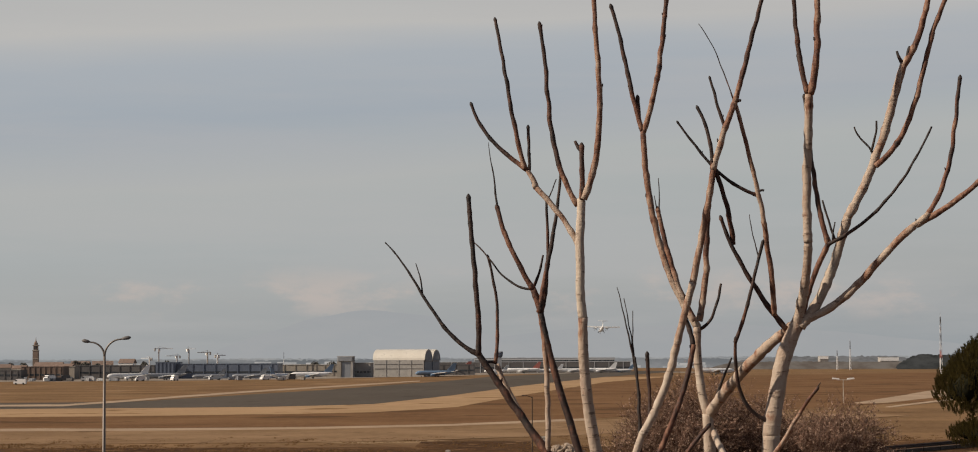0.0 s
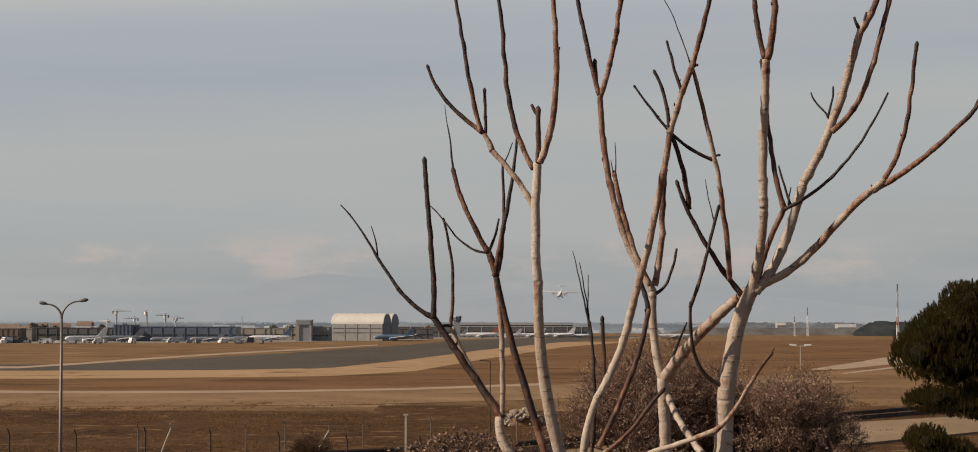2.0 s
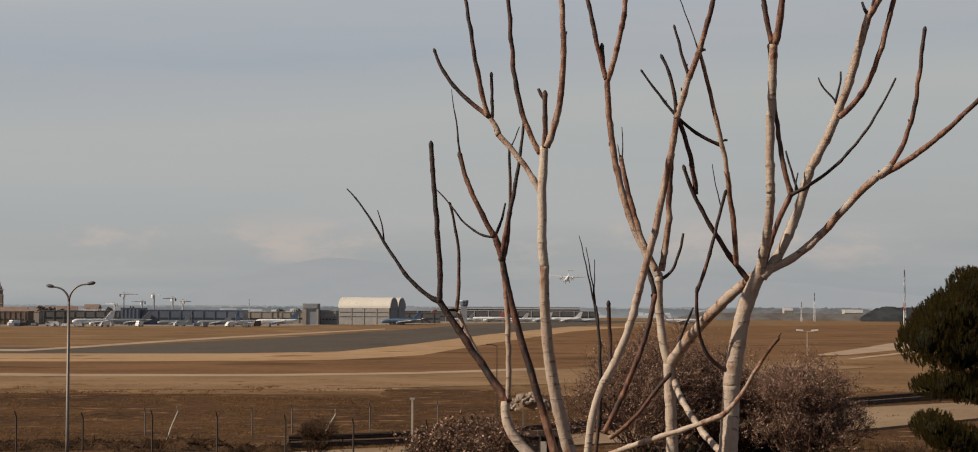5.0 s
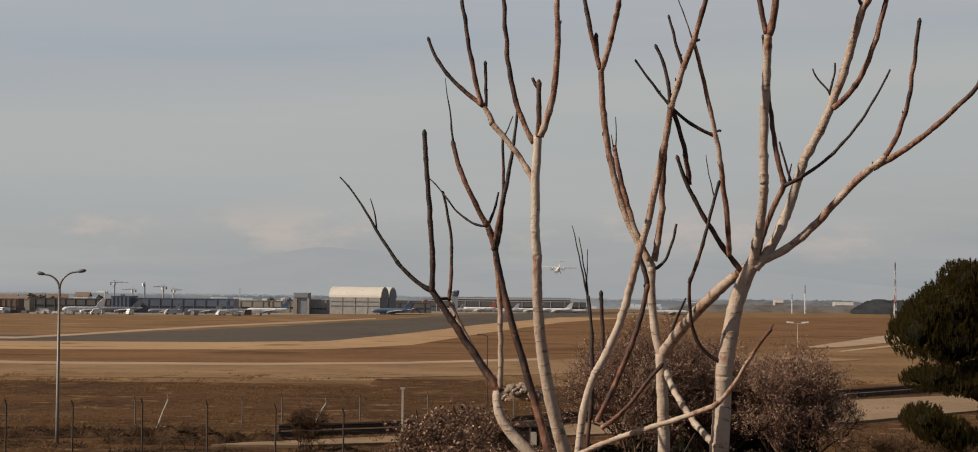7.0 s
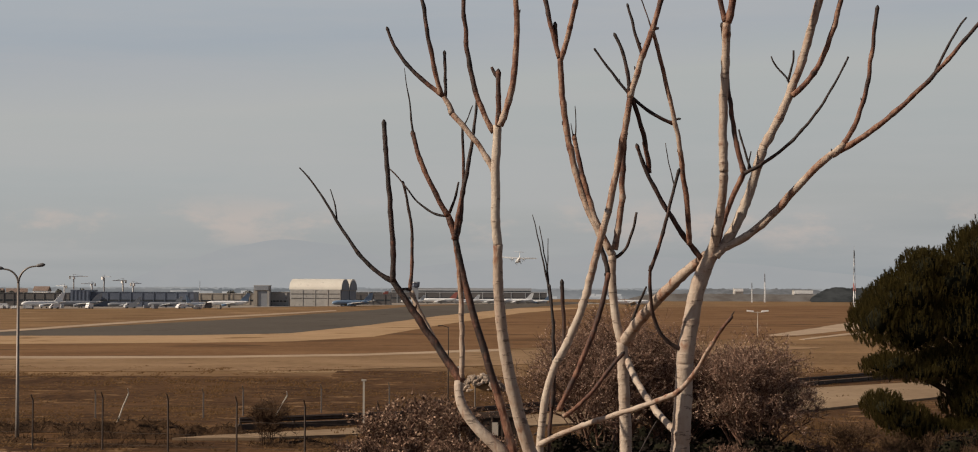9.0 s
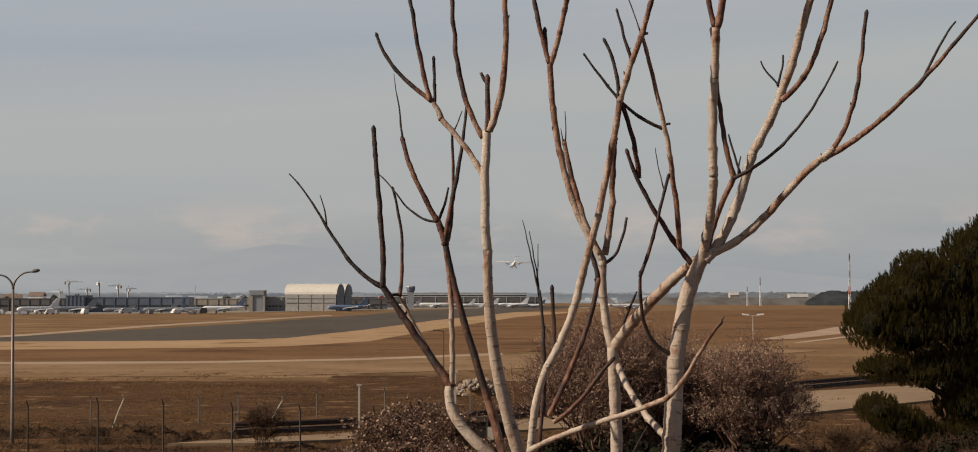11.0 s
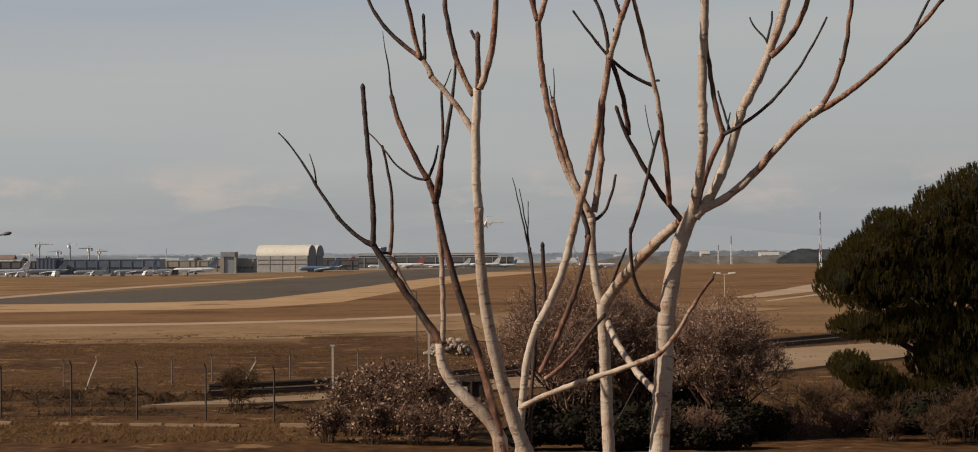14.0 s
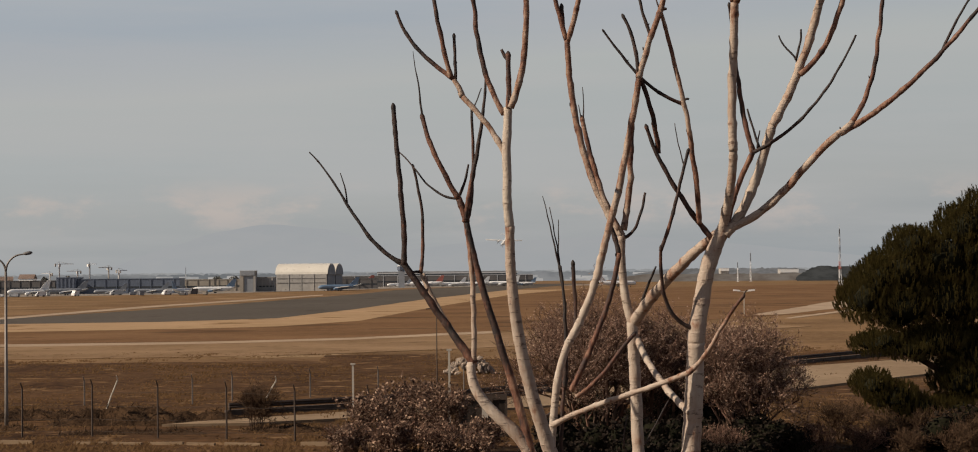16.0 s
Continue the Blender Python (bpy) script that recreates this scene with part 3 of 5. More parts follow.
limb("branch", (1.236, 9.289), (1.238, 9.944), (9.80, 9.72), 19.6, 18.1, (0.33, 0.022), (0.67, -0.003))
limb("branch", (1.231, 9.955), (1.170, 10.433), (9.72, 9.72), 12.5, 8.4, (0.33, 0.052), (0.67, 0.009))
limb("branch", (1.243, 9.950), (1.280, 10.430), (9.72, 9.70), 16.7, 12.5, (0.33, -0.067), (0.67, -0.006))
limb("branch", (1.349, 9.283), (1.244, 9.947), (9.95, 9.93), 12.8, 7.1, (0.33, 0.051), (0.67, -0.001))
limb("twig", (1.371, 9.300), (1.317, 9.480), (9.90, 9.91), 5.7, 4.2, (0.33, 0.019), (0.67, 0.013))
limb("branch", (1.228, 8.950), (1.349, 9.289), (9.97, 9.95), 11.4, 12.8, (0.33, 0.052), (0.67, 0.040))
limb("branch", (1.220, 8.913), (1.435, 9.410), (9.97, 9.93), 22.8, 19.9, (0.33, -0.111), (0.67, -0.043), 0.05)
limb("branch", (1.435, 9.410), (1.688, 10.094), (9.93, 9.87), 19.9, 16.9, (0.33, -0.071), (0.67, -0.026))
limb("branch", (1.688, 10.094), (1.821, 10.454), (9.87, 9.84), 15.5, 11.2, (0.32, -0.105), (0.67, -0.004))
limb("twig", (1.688, 10.094), (1.658, 10.155), (9.87, 9.87), 8.5, 5.6, (0.33, 0.064), (0.67, 0.067))
limb("twig", (1.710, 10.122), (1.718, 10.173), (9.86, 9.86), 8.5, 8.5, (0.34, 0.133), (0.67, 0.162))
limb("branch", (1.562, 9.641), (1.913, 10.450), (9.90, 9.82), 12.7, 9.8, (0.30, -0.171), (0.66, 0.059), TAN)
limb("twig", (1.343, 9.285), (1.794, 9.800), (9.89, 9.78), 8.5, 4.2, (0.32, -0.148), (0.67, -0.097))
limb("twig", (1.549, 9.678), (1.470, 9.817), (9.92, 9.94), 5.0, 3.5, (0.31, -0.176), (0.65, 0.106))
limb("twig", (1.544, 9.709), (1.569, 9.843), (9.92, 9.92), 5.7, 4.2, (0.33, -0.057), (0.67, -0.058))
limb("twig", (1.359, 9.306), (1.370, 9.379), (9.89, 9.89), 4.2, 2.8, (0.33, 0.011), (0.67, 0.014))
limb("branch", (1.248, 8.945), (1.706, 9.352), (9.97, 9.76), 18.5, 15.3, (0.32, -0.140), (0.66, 0.015), 0.1)
limb("branch", (1.707, 9.357), (1.768, 9.407), (9.76, 9.74), 13.9, 12.5, (0.33, -0.063), (0.67, -0.074), PALE)
limb("branch", (1.763, 9.407), (1.909, 9.997), (9.75, 9.71), 11.1, 8.3, (0.32, -0.136), (0.67, -0.037), TAN)
limb("branch", (1.718, 9.361), (2.418, 10.023), (9.76, 9.59), 13.9, 6.8, (0.32, -0.100), (0.67, -0.034), TAN)
limb("twig", (2.156, 9.718), (2.290, 9.960), (9.65, 9.62), 6.9, 4.1, (0.33, 0.020), (0.67, 0.084))
limb("branch", (0.453, 7.815), (0.475, 8.243), (10.00, 10.00), 10.0, 8.6, (0.33, 0.010), (0.67, 0.013))
limb("branch", (0.475, 8.215), (0.463, 8.758), (10.00, 10.00), 11.4, 5.7, (0.33, -0.028), (0.67, -0.037), -0.1)
limb("twig", (0.469, 8.685), (0.384, 9.093), (10.00, 10.02), 5.7, 1.7, (0.33, -0.010), (0.67, -0.019))
limb("twig", (0.457, 8.756), (0.415, 9.042), (10.00, 10.01), 4.3, 1.7, (0.33, -0.018), (0.67, -0.018))
limb("twig", (0.460, 8.733), (0.455, 8.984), (10.00, 10.00), 3.6, 1.7, (0.33, 0.008), (0.67, 0.011))
limb("branch", (0.517, 8.458), (0.517, 8.770), (9.95, 9.95), 8.5, 8.5, (0.33, -0.040), (0.67, -0.019))
limb("branch", (0.502, 8.211), (0.725, 8.827), (9.90, 9.92), 12.8, 11.4, (0.33, -0.034), (0.67, -0.069), 0.02)
limb("branch", (0.725, 8.827), (0.697, 8.942), (9.98, 9.99), 11.4, 10.0, (0.33, -0.073), (0.67, -0.062))
limb("branch", (0.524, 8.183), (0.780, 8.450), (9.88, 9.90), 10.0, 8.5, (0.33, -0.106), (0.66, -0.005), 0.15)
limb("branch", (0.420, 8.052), (0.974, 8.300), (9.90, 9.45), 12.7, 10.8, (0.34, 0.050), (0.67, -0.018), 0.35)
limb("branch", (0.974, 8.300), (1.196, 8.625), (9.45, 9.30), 10.8, 6.6, (0.33, -0.105), (0.66, 0.034), 0.28)
limb("twig", (1.196, 8.625), (1.217, 8.659), (9.30, 9.30), 3.9, 2.0, (0.33, 0.017), (0.67, 0.006))
limb("branch", (0.864, 8.410), (1.052, 8.090), (10.51, 10.01), 15.0, 15.7, (0.33, -0.105), (0.67, -0.078), 0.3)
limb("twig", (0.431, 8.115), (0.391, 8.087), (10.00, 10.01), 7.1, 4.3, (0.33, 0.036), (0.67, 0.098))
limb("twig", (0.848, 7.945), (0.957, 8.152), (10.06, 10.03), 4.3, 2.9, (0.33, 0.008), (0.67, 0.012))
limb("twig", (0.752, 7.933), (0.770, 8.082), (10.08, 10.08), 4.3, 2.9, (0.33, 0.022), (0.67, 0.029))

# ---- the street lamp and poles
def double_lamp(x, y, h):
    ob = thing("street_lamp", (x, y, ground_height(x, y)), "tall double-armed galvanised street lamp on a slim pole", "lamp")
    part("pole", Geo().tube([(0, 0, -0.2), (0, 0, 1.0), (0, 0, h - 0.95)], [0.13, 0.11, 0.075], 10), M_METAL, ob, smooth=True)
    part("base_plate", Geo().box((-0.25, -0.25, 0), (0.25, 0.25, 0.06)), M_METAL, ob)
    for s, reach, top in ((-1, 1.12, h - 0.12), (1, 1.30, h + 0.05)):
        pts = []
        for i in range(9):
            a = math.pi / 2 * i / 8
            pts.append((s * reach * 0.75 * (1 - math.cos(a)), 0, h - 0.98 + (top - h + 0.98) * math.sin(a)))
        pts.append((s * reach * 0.82, 0, top + 0.02))
        arm = part("arm", Geo().tube(pts, [0.07 - 0.003 * i for i in range(10)], 8), M_METAL, ob, smooth=True)
        g = Geo().tube([(s * reach * 0.78, 0, top + 0.02), (s * reach * 0.9, 0, top + 0.05), (s * reach * 1.1, 0, top + 0.09), (s * reach * 1.2, 0, top + 0.11)], [0.05, 0.10, 0.11, 0.04], 8)
        head = part("lamp_head", g, M_DARKWALL, arm, "dark luminaire", smooth=True)
    return ob


double_lamp(-25.2, 128.9, 10.1)

pole = thing("light_pole", (0.1, 156.8, 0), "thin rusty light pole with a short side arm", "pole")
part("pole", Geo().tube([(0, 0, -0.2), (0, 0, 6.2)], [0.05, 0.035], 7), M_RUST, pole)
part("arm", Geo().tube([(0, 0, 6.15), (-0.4, 0, 6.3), (-0.75, 0, 6.28)], [0.03, 0.03, 0.05], 6), M_RUST, pole)


def capped_post(x, y, h, w=0.085):
    ob = thing("marker_post", (x, y, ground_height(x, y)), "pale concrete post with a flat cap beside the fence", "post", "pale posts")
    part("shaft", Geo().box((-w, -w, -0.2), (w, w, h)), M_POST, ob)
    part("cap", Geo().box((-w * 2.4, -w * 1.4, h), (w * 2.4, w * 1.4, h + 0.10)), M_POST, ob)
    return ob


capped_post(-5.0, 131.9, 3.35, 0.06)
capped_post(0.7, 117.2, 4.65, 0.055)


# ---- the perimeter fence
def fence_post(x, y, h, lean=0.0, mat=None, label="dark rusty fence post with a bent tip", name="fence_post"):
    ob = thing(name, (x, y, ground_height(x, y)), label, "post", "posts of the perimeter fence")
    m = mat or M_RUST
    part("shaft", Geo().tube([(0, 0, -0.2), (lean * h * 0.5, 0, h * 0.5), (lean * h, 0, h)], [0.055, 0.05, 0.05], 7), m, ob)
    part("tip", Geo().tube([(lean * h, 0, h - 0.02), (lean * h - 0.03, -0.12, h + 0.16), (lean * h - 0.05, -0.25, h + 0.30)], [0.048, 0.04, 0.035], 6), m, ob)
    return ob


FENCE = [(-26.6, 121.5, 2.75), (-22.8, 121.0, 2.7), (-18.9, 120.6, 2.85), (-15.1, 118.9, 2.85), (-11.3, 118.0, 2.8), (-7.5, 115.9, 2.75), (-3.6, 115.5, 2.7)]
for x, y, h in FENCE:
    fence_post(x, y, h)
g = Geo()
for (x0, y0, h0), (x1, y1, h1) in zip(FENCE, FENCE[1:]):
    for k in (0.35, 1.0, 1.75, 2.5):
        g.tube([(x0, y0, k), ((x0 + x1) / 2, (y0 + y1) / 2, k - 0.06), (x1, y1, k)], [0.007] * 3, 4)
solid("fence_wire", g, M_RUST, "sagging rusty wires strung between the fence posts", "wire", "structure")
for x, y, h in ((-24.0, 150.0, 1.7), (-16.7, 150.5, 1.75), (-14.3, 154.0, 1.8), (-9.0, 157.2, 1.75), (-4.2, 160.0, 1.8), (2.1, 163.0, 1.7)):
    fence_post(x, y, h, 0.0, M_METAL, "grey weathered post of the inner fence")
fence_post(-22.0, 146.3, 1.9, 0.42, M_POST, "pale concrete post leaning hard over the grass", "leaning_post")
fence_post(-12.0, 152.2, 1.5, 0.62, M_POST, "pale concrete post leaning hard over the grass", "leaning_post")

M_GREENSTEEL = material("dull green steel", (0.030, 0.032, 0.026), (0.055, 0.056, 0.045), 0.7, 1.0, 8.0, 0.2)
gate = thing("metal_gate", (2.49, 117.0, -0.1), "dark steel mesh gate with a pale plate among bushes", "gate")
for x, h in ((-1.27, 2.3), (-0.08, 2.2), (0.46, 2.2), (1.25, 3.2)):
    part("gate_post", Geo().box((x - 0.05, -0.05, -0.1), (x + 0.05, 0.05, h)), M_RUST, gate)
for z, t in ((0.10, 0.10), (0.55, 0.34), (2.10, 0.30)):
    part("rail", Geo().box((-1.22, -0.03, z), (1.20, 0.03, z + t)), M_RUST, gate)
for i in range(40):
    x = -1.2 + 0.06 * i
    part("bar", Geo().tube([(x, 0.06, 0.12), (x, 0.06, 2.3)], [0.014, 0.014], 5), M_RUST, gate)
part("panel", Geo().box((-1.2, 0.09, 0.12), (1.2, 0.12, 2.2)), M_GREENSTEEL, gate, "dull dark green sheet panel")
part("plate", Geo().box((-0.06, -0.09, 1.15), (0.26, -0.06, 1.85)), M_POST, gate, "pale blank plate")

# ---- crash barrier along the perimeter road
RAIL = [(-13, 137.5), (-6, 143), (1.7, 150), (17, 175), (33, 203), (47, 224), (70, 254), (100, 292)]
barrier = thing("crash_barrier", (0, 0, 0), "dark weathered crash barrier along the dusty road", "barrier")
for (x0, y0), (x1, y1) in zip(RAIL, RAIL[1:]):
    d = Vector((x1 - x0, y1 - y0, 0))
    m = pose(x0, y0, 0, 0, 0, math.degrees(math.atan2(d.y, d.x)))
    part("beam", Geo().prism([m @ Vector(p) for p in ((0, 0, 0.45), (0, -0.09, 0.53), (0, 0, 0.62), (0, -0.09, 0.70), (0, 0, 0.80), (0, 0.05, 0.80), (0, 0.05, 0.45))], d), M_RUST, barrier)
    part("footing", Geo().box((0, 0.1, -0.2), (d.length, 0.5, 0.35), m), M_RUST, barrier)
    k = int(d.length / 4)
    for i in range(k):
        part("post", Geo().box((i * 4 + 0.1, 0.05, -0.1), (i * 4 + 0.22, 0.14, 0.8), m), M_RUST, barrier)

# kerb stones on the near edge of the grass
kerb = thing("kerb", (0, 0, 0), "broken line of pale kerb stones in dry earth", "kerb", kind="structure")
rng = random.Random(5)
for i in range(14):
    x = -27 + 2.0 * i
    y = 116.6 - (x + 27) * 0.20
    h = rng.uniform(0.13, 0.24)
    if i in (3, 9):
        continue
    g = Geo().box((0, 0, -0.1), (rng.uniform(1.5, 1.92), 0.3, h), pose(x, y, 0.0, 0, rng.uniform(-1.2, 1.2), -11 + rng.uniform(-2, 2)))
    part("kerbstone", g, M_ROADDUST, kerb)


M_BRUSH = leafy("dead brush", (0.022, 0.013, 0.008), (0.105, 0.062, 0.036), 0.9, 0.1)

# ---- woody plants
def grow(g, rng, start, way, length, radius, level, spread, leaves, thin=0.7, sides=4, droop=0.0):
    """A limb that forks into thinner ones; leaf places are gathered in leaves."""
    pts, radii = [Vector(start)], [radius]
    d = Vector(way).normalized()
    n = 3
    for i in range(n):
        d = (d + Vector((rng.uniform(-1, 1), rng.uniform(-1, 1), rng.uniform(-0.6, 0.8) - droop)) * 0.22).normalized()
        pts.append(pts[-1] + d * length / n)
        radii.append(radius * (1 - 0.45 * (i + 1) / n))
    g.tube(pts, [max(v, 0.008) for v in radii], sides if level > 1 else 3, cap=False)
    if level <= 1:
        leaves += [pts[1], pts[2], pts[3]]
    if level == 0:
        return
    for k in range(rng.choice((2, 3, 3, 4))):
        p = pts[rng.choice((1, 2, 3, 3))]
        w = Vector((rng.uniform(-1, 1), rng.uniform(-1, 1), rng.uniform(-0.45, 0.9)))
        grow(g, rng, p, d * (1 - spread) + w.normalized() * spread, length * rng.uniform(0.62, 0.88), radius * 0.55, level - 1, spread, leaves, thin, sides, droop)


def flecks(g, rng, places, size, count):
    """Small leaves or petals scattered round places."""
    for _ in range(count):
        p = rng.choice(places) + Vector((rng.gauss(0, 0.08), rng.gauss(0, 0.08), rng.gauss(0, 0.08)))
        a = Vector((rng.uniform(-1, 1), rng.uniform(-1, 1), rng.uniform(-1, 1))).normalized()
        b = a.orthogonal().normalized()
        s = size * rng.uniform(0.6, 1.4)
        g.poly([p - a * s, p + b * s * 0.6, p + a * s, p - b * s * 0.6])


def twiggy(name, x, y, height, width, stems, level, label, seed, leaf=0.05, leaf_count=1500, leaf_mat=None, wood=None, category="tree", radius=0.09):
    """A bare, densely forked bush or small tree."""
    rng = random.Random(seed)
    ob = thing(name, (x, y, ground_height(x, y) - 0.05), label, category)
    wood = wood or M_THICKET
    twigs, leaves = Geo(), []
    for s in range(stems):
        a = 2 * math.pi * (s + rng.random() * 0.6) / stems
        out = rng.uniform(0.15, 0.75) * width / height * 0.55
        way = Vector((math.cos(a) * out, math.sin(a) * out, 1)).normalized()
        foot = Vector((math.cos(a), math.sin(a), 0)) * width * 0.07
        trunk = Geo()
        mid = foot + way * height * 0.16 + Vector((rng.uniform(-0.1, 0.1), 0, 0))
        top = foot + way * height * 0.30
        trunk.tube([foot - Vector((0, 0, 0.2)), mid, top], [radius, radius * 0.8, radius * 0.62], 7)
        part("trunk", trunk, M_PINEBARK, ob, smooth=True)
        for k in range(3):
            w = (way + Vector((rng.uniform(-1, 1), rng.uniform(-1, 1), rng.uniform(-0.2, 0.6))) * 0.55).normalized()
            grow(twigs, rng, top if k else mid if height > 5 else foot, w, height * 0.25, radius * 0.55, level, 0.5, leaves)
    part("crown", twigs, wood, ob)
    if leaf_count:
        g = Geo()
        flecks(g, rng, leaves, leaf, leaf_count)
        part("leaves", g, leaf_mat or M_BLOSSOM, ob)
    return ob


twiggy("blossom_tree", 7.6, 106, 7.7, 8.6, 9, 5, "large bare fruit tree with fine brown twigs and withered blossom", 21, 0.042, 26000, radius=0.13)
twiggy("blossom_tree", 11.1, 108, 7.0, 6.6, 8, 5, "bare fruit tree with tangled grey-brown twigs", 24, 0.042, 18000, radius=0.12)
twiggy("blossom_tree", 14.6, 104, 6.3, 6.6, 8, 5, "spreading bare fruit tree with pinkish withered blossom", 22, 0.045, 24000, radius=0.14)
twiggy("thorn_bush", -1.3, 108, 4.0, 6.0, 8, 4, "low thorny bush dotted with pale dead leaves", 31, 0.08, 2300, M_DEADLEAF, category="bush", radius=0.05)
twiggy("thorn_bush", 0.4, 106, 3.6, 4.0, 7, 4, "low thorny bush dotted with pale dead leaves", 32, 0.08, 1500, M_DEADLEAF, category="bush", radius=0.05)
twiggy("thorn_bush", -10.2, 124, 2.8, 3.2, 8, 4, "brown leafless bush beside the fence", 33, 0.04, 0, category="bush", radius=0.03, wood=M_BRUSH)
twiggy("thorn_bush", -3.2, 107, 3.2, 4.6, 7, 4, "low thorny bush dotted with pale dead leaves", 34, 0.08, 1400, M_DEADLEAF, category="bush", radius=0.05)
twiggy("thorn_bush", 2.2, 104, 2.2, 3.4, 5, 4, "low thorny bush dotted with pale dead leaves", 35, 0.08, 600, M_DEADLEAF, category="bush", radius=0.045)
for i, (px, d, h, w) in enumerate(((-4.2, 103, 1.9, 3.4), (-2.0, 102, 2.1, 3.2), (0.0, 101.5, 2.0, 3.2), (1.8, 101, 1.5, 2.8))):
    twiggy("thorn_bush", px, d, h, w, 9, 4, "low sprawling thorn bush with scattered dead leaves", 90 + i, 0.075, 850, M_DEADLEAF, category="bush", radius=0.03)
for i, (px, d, h, w) in enumerate(((20.3, 104, 1.7, 3.6), (17.9, 103, 1.8, 3.2), (22.0, 101, 1.6, 3.6), (23.9, 99, 1.9, 3.4), (20.6, 112, 2.3, 3.4), (22.3, 108, 2.0, 3.6), (24.4, 106, 2.2, 3.2), (25.5, 100, 2.7, 3.6), (12.9, 100, 1.9, 3.0))):
    # scrub below the pine gets darker wood: its shade is put into the colour
    twiggy("scrub_bush", px, d, h, w, 7, 4, "reddish-brown leafless scrub on the bank", 40 + i, 0.04, 200 if px < 20.6 else 0, category="bush", radius=0.035, wood=M_THICKET if px < 20.6 else M_BRUSH)


def evergreen(x, y, w, h, seed):
    """A low, dense, dark shrub of small leaves over lumps, near-black to stand in for shade under the trees."""
    rng = random.Random(seed)
    ob = thing("shade_shrub", (x, y, ground_height(x, y) - 0.05), "near-black shrub added to darken the shade under the trees", "shrub", "dark shrubs")
    core, leaves = Geo(), Geo()
    for _ in range(9):
        c = (rng.uniform(-0.36, 0.36) * w, rng.uniform(-0.5, 0.5), rng.uniform(0.2, 0.62) * h)
        r = rng.uniform(0.16, 0.26)
        rad = (r * w, 0.6, r * h * 1.2)
        # lump in the colour that stands in for shade between the leaves
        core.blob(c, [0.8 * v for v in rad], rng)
        for _ in range(260):
            n = Vector((rng.gauss(0, 1), rng.gauss(0, 1), rng.gauss(0, 1))).normalized()
            p = Vector(c) + Vector([n[i] * rad[i] * rng.uniform(0.8, 1.15) for i in range(3)])
            if p.z < 0.02:
                continue
            a = Vector((rng.uniform(-1, 1), rng.uniform(-1, 1), rng.uniform(-1, 1))).normalized() * rng.uniform(0.05, 0.12)
            b = a.orthogonal() * 0.6
            leaves.poly([p - a, p + b, p + a, p - b])
    part("core", core, M_SHADECORE, ob, smooth=True)
    part("foliage", leaves, M_SHADESHRUB, ob)
    return ob


# shrubs added to cover ground that lies in shade below the trees
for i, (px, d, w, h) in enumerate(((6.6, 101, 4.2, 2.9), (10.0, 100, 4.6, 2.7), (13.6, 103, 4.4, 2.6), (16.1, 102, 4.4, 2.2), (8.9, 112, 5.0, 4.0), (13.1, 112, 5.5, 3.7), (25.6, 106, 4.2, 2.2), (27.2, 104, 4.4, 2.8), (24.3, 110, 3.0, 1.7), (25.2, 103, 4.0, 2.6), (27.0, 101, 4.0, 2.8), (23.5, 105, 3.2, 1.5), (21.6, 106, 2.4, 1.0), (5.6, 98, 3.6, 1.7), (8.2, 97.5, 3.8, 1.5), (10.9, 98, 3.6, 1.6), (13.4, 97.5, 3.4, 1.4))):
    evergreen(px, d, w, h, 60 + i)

def brush_heap(x, y, w, d, h, seed):
    """A low ridge of dark earth with dead stalks and sticks tangled over it."""
    rng = random.Random(seed)
    ob = thing("brush_heap", (x, y, ground_height(x, y) - 0.03), "low dark ridge of earth and dead brush on the grass", "brush", "heaps of brush")
    nx, ny = int(w / 0.3), int(d / 0.3)

    def crest(u, v):
        edge = max(0.0, 1 - abs(u) ** 2.5) * max(0.0, 1 - v * v) ** 0.8
        return h * edge * (0.55 + 0.75 * noise.noise((u * w * 0.35, v * d * 0.5, seed)) + 0.35 * noise.noise((u * w * 1.3, v * d * 1.2, seed + 3.0))) - 0.02

    earth = Geo()
    for j in range(ny + 1):
        for i in range(nx + 1):
            u, v = -1 + 2 * i / nx, -1 + 2 * j / ny
            earth.v.append((u * w / 2, v * d / 2, max(crest(u, v), -0.05)))
    for j in range(ny):
        for i in range(nx):
            a = j * (nx + 1) + i
            earth.f.append((a, a + 1, a + nx + 2, a + nx + 1))
    part("earth", earth, M_HUMUS, ob, smooth=True)
    stalks = Geo()
    for _ in range(int(w * d * 26)):
        u, v = rng.uniform(-1, 1), rng.uniform(-1, 0.6)
        z = crest(u, v)
        if z < 0.05 * rng.random():
            continue
        p = Vector((u * w / 2, v * d / 2, z - 0.03))
        way = Vector((rng.gauss(0, 1), rng.gauss(0, 0.6), rng.uniform(0.1, 1.1))).normalized() * rng.uniform(0.12, 0.45)
        side = Vector((rng.uniform(-1, 1), rng.uniform(-1, 1), 0.3)).normalized() * rng.uniform(0.012, 0.035)
        stalks.poly([p - side, p + side, p + way + side * 0.3, p + way - side * 0.3])
    tagged(part("dead_brush", stalks, M_BRUSH, ob), kind="stuff")
    return ob


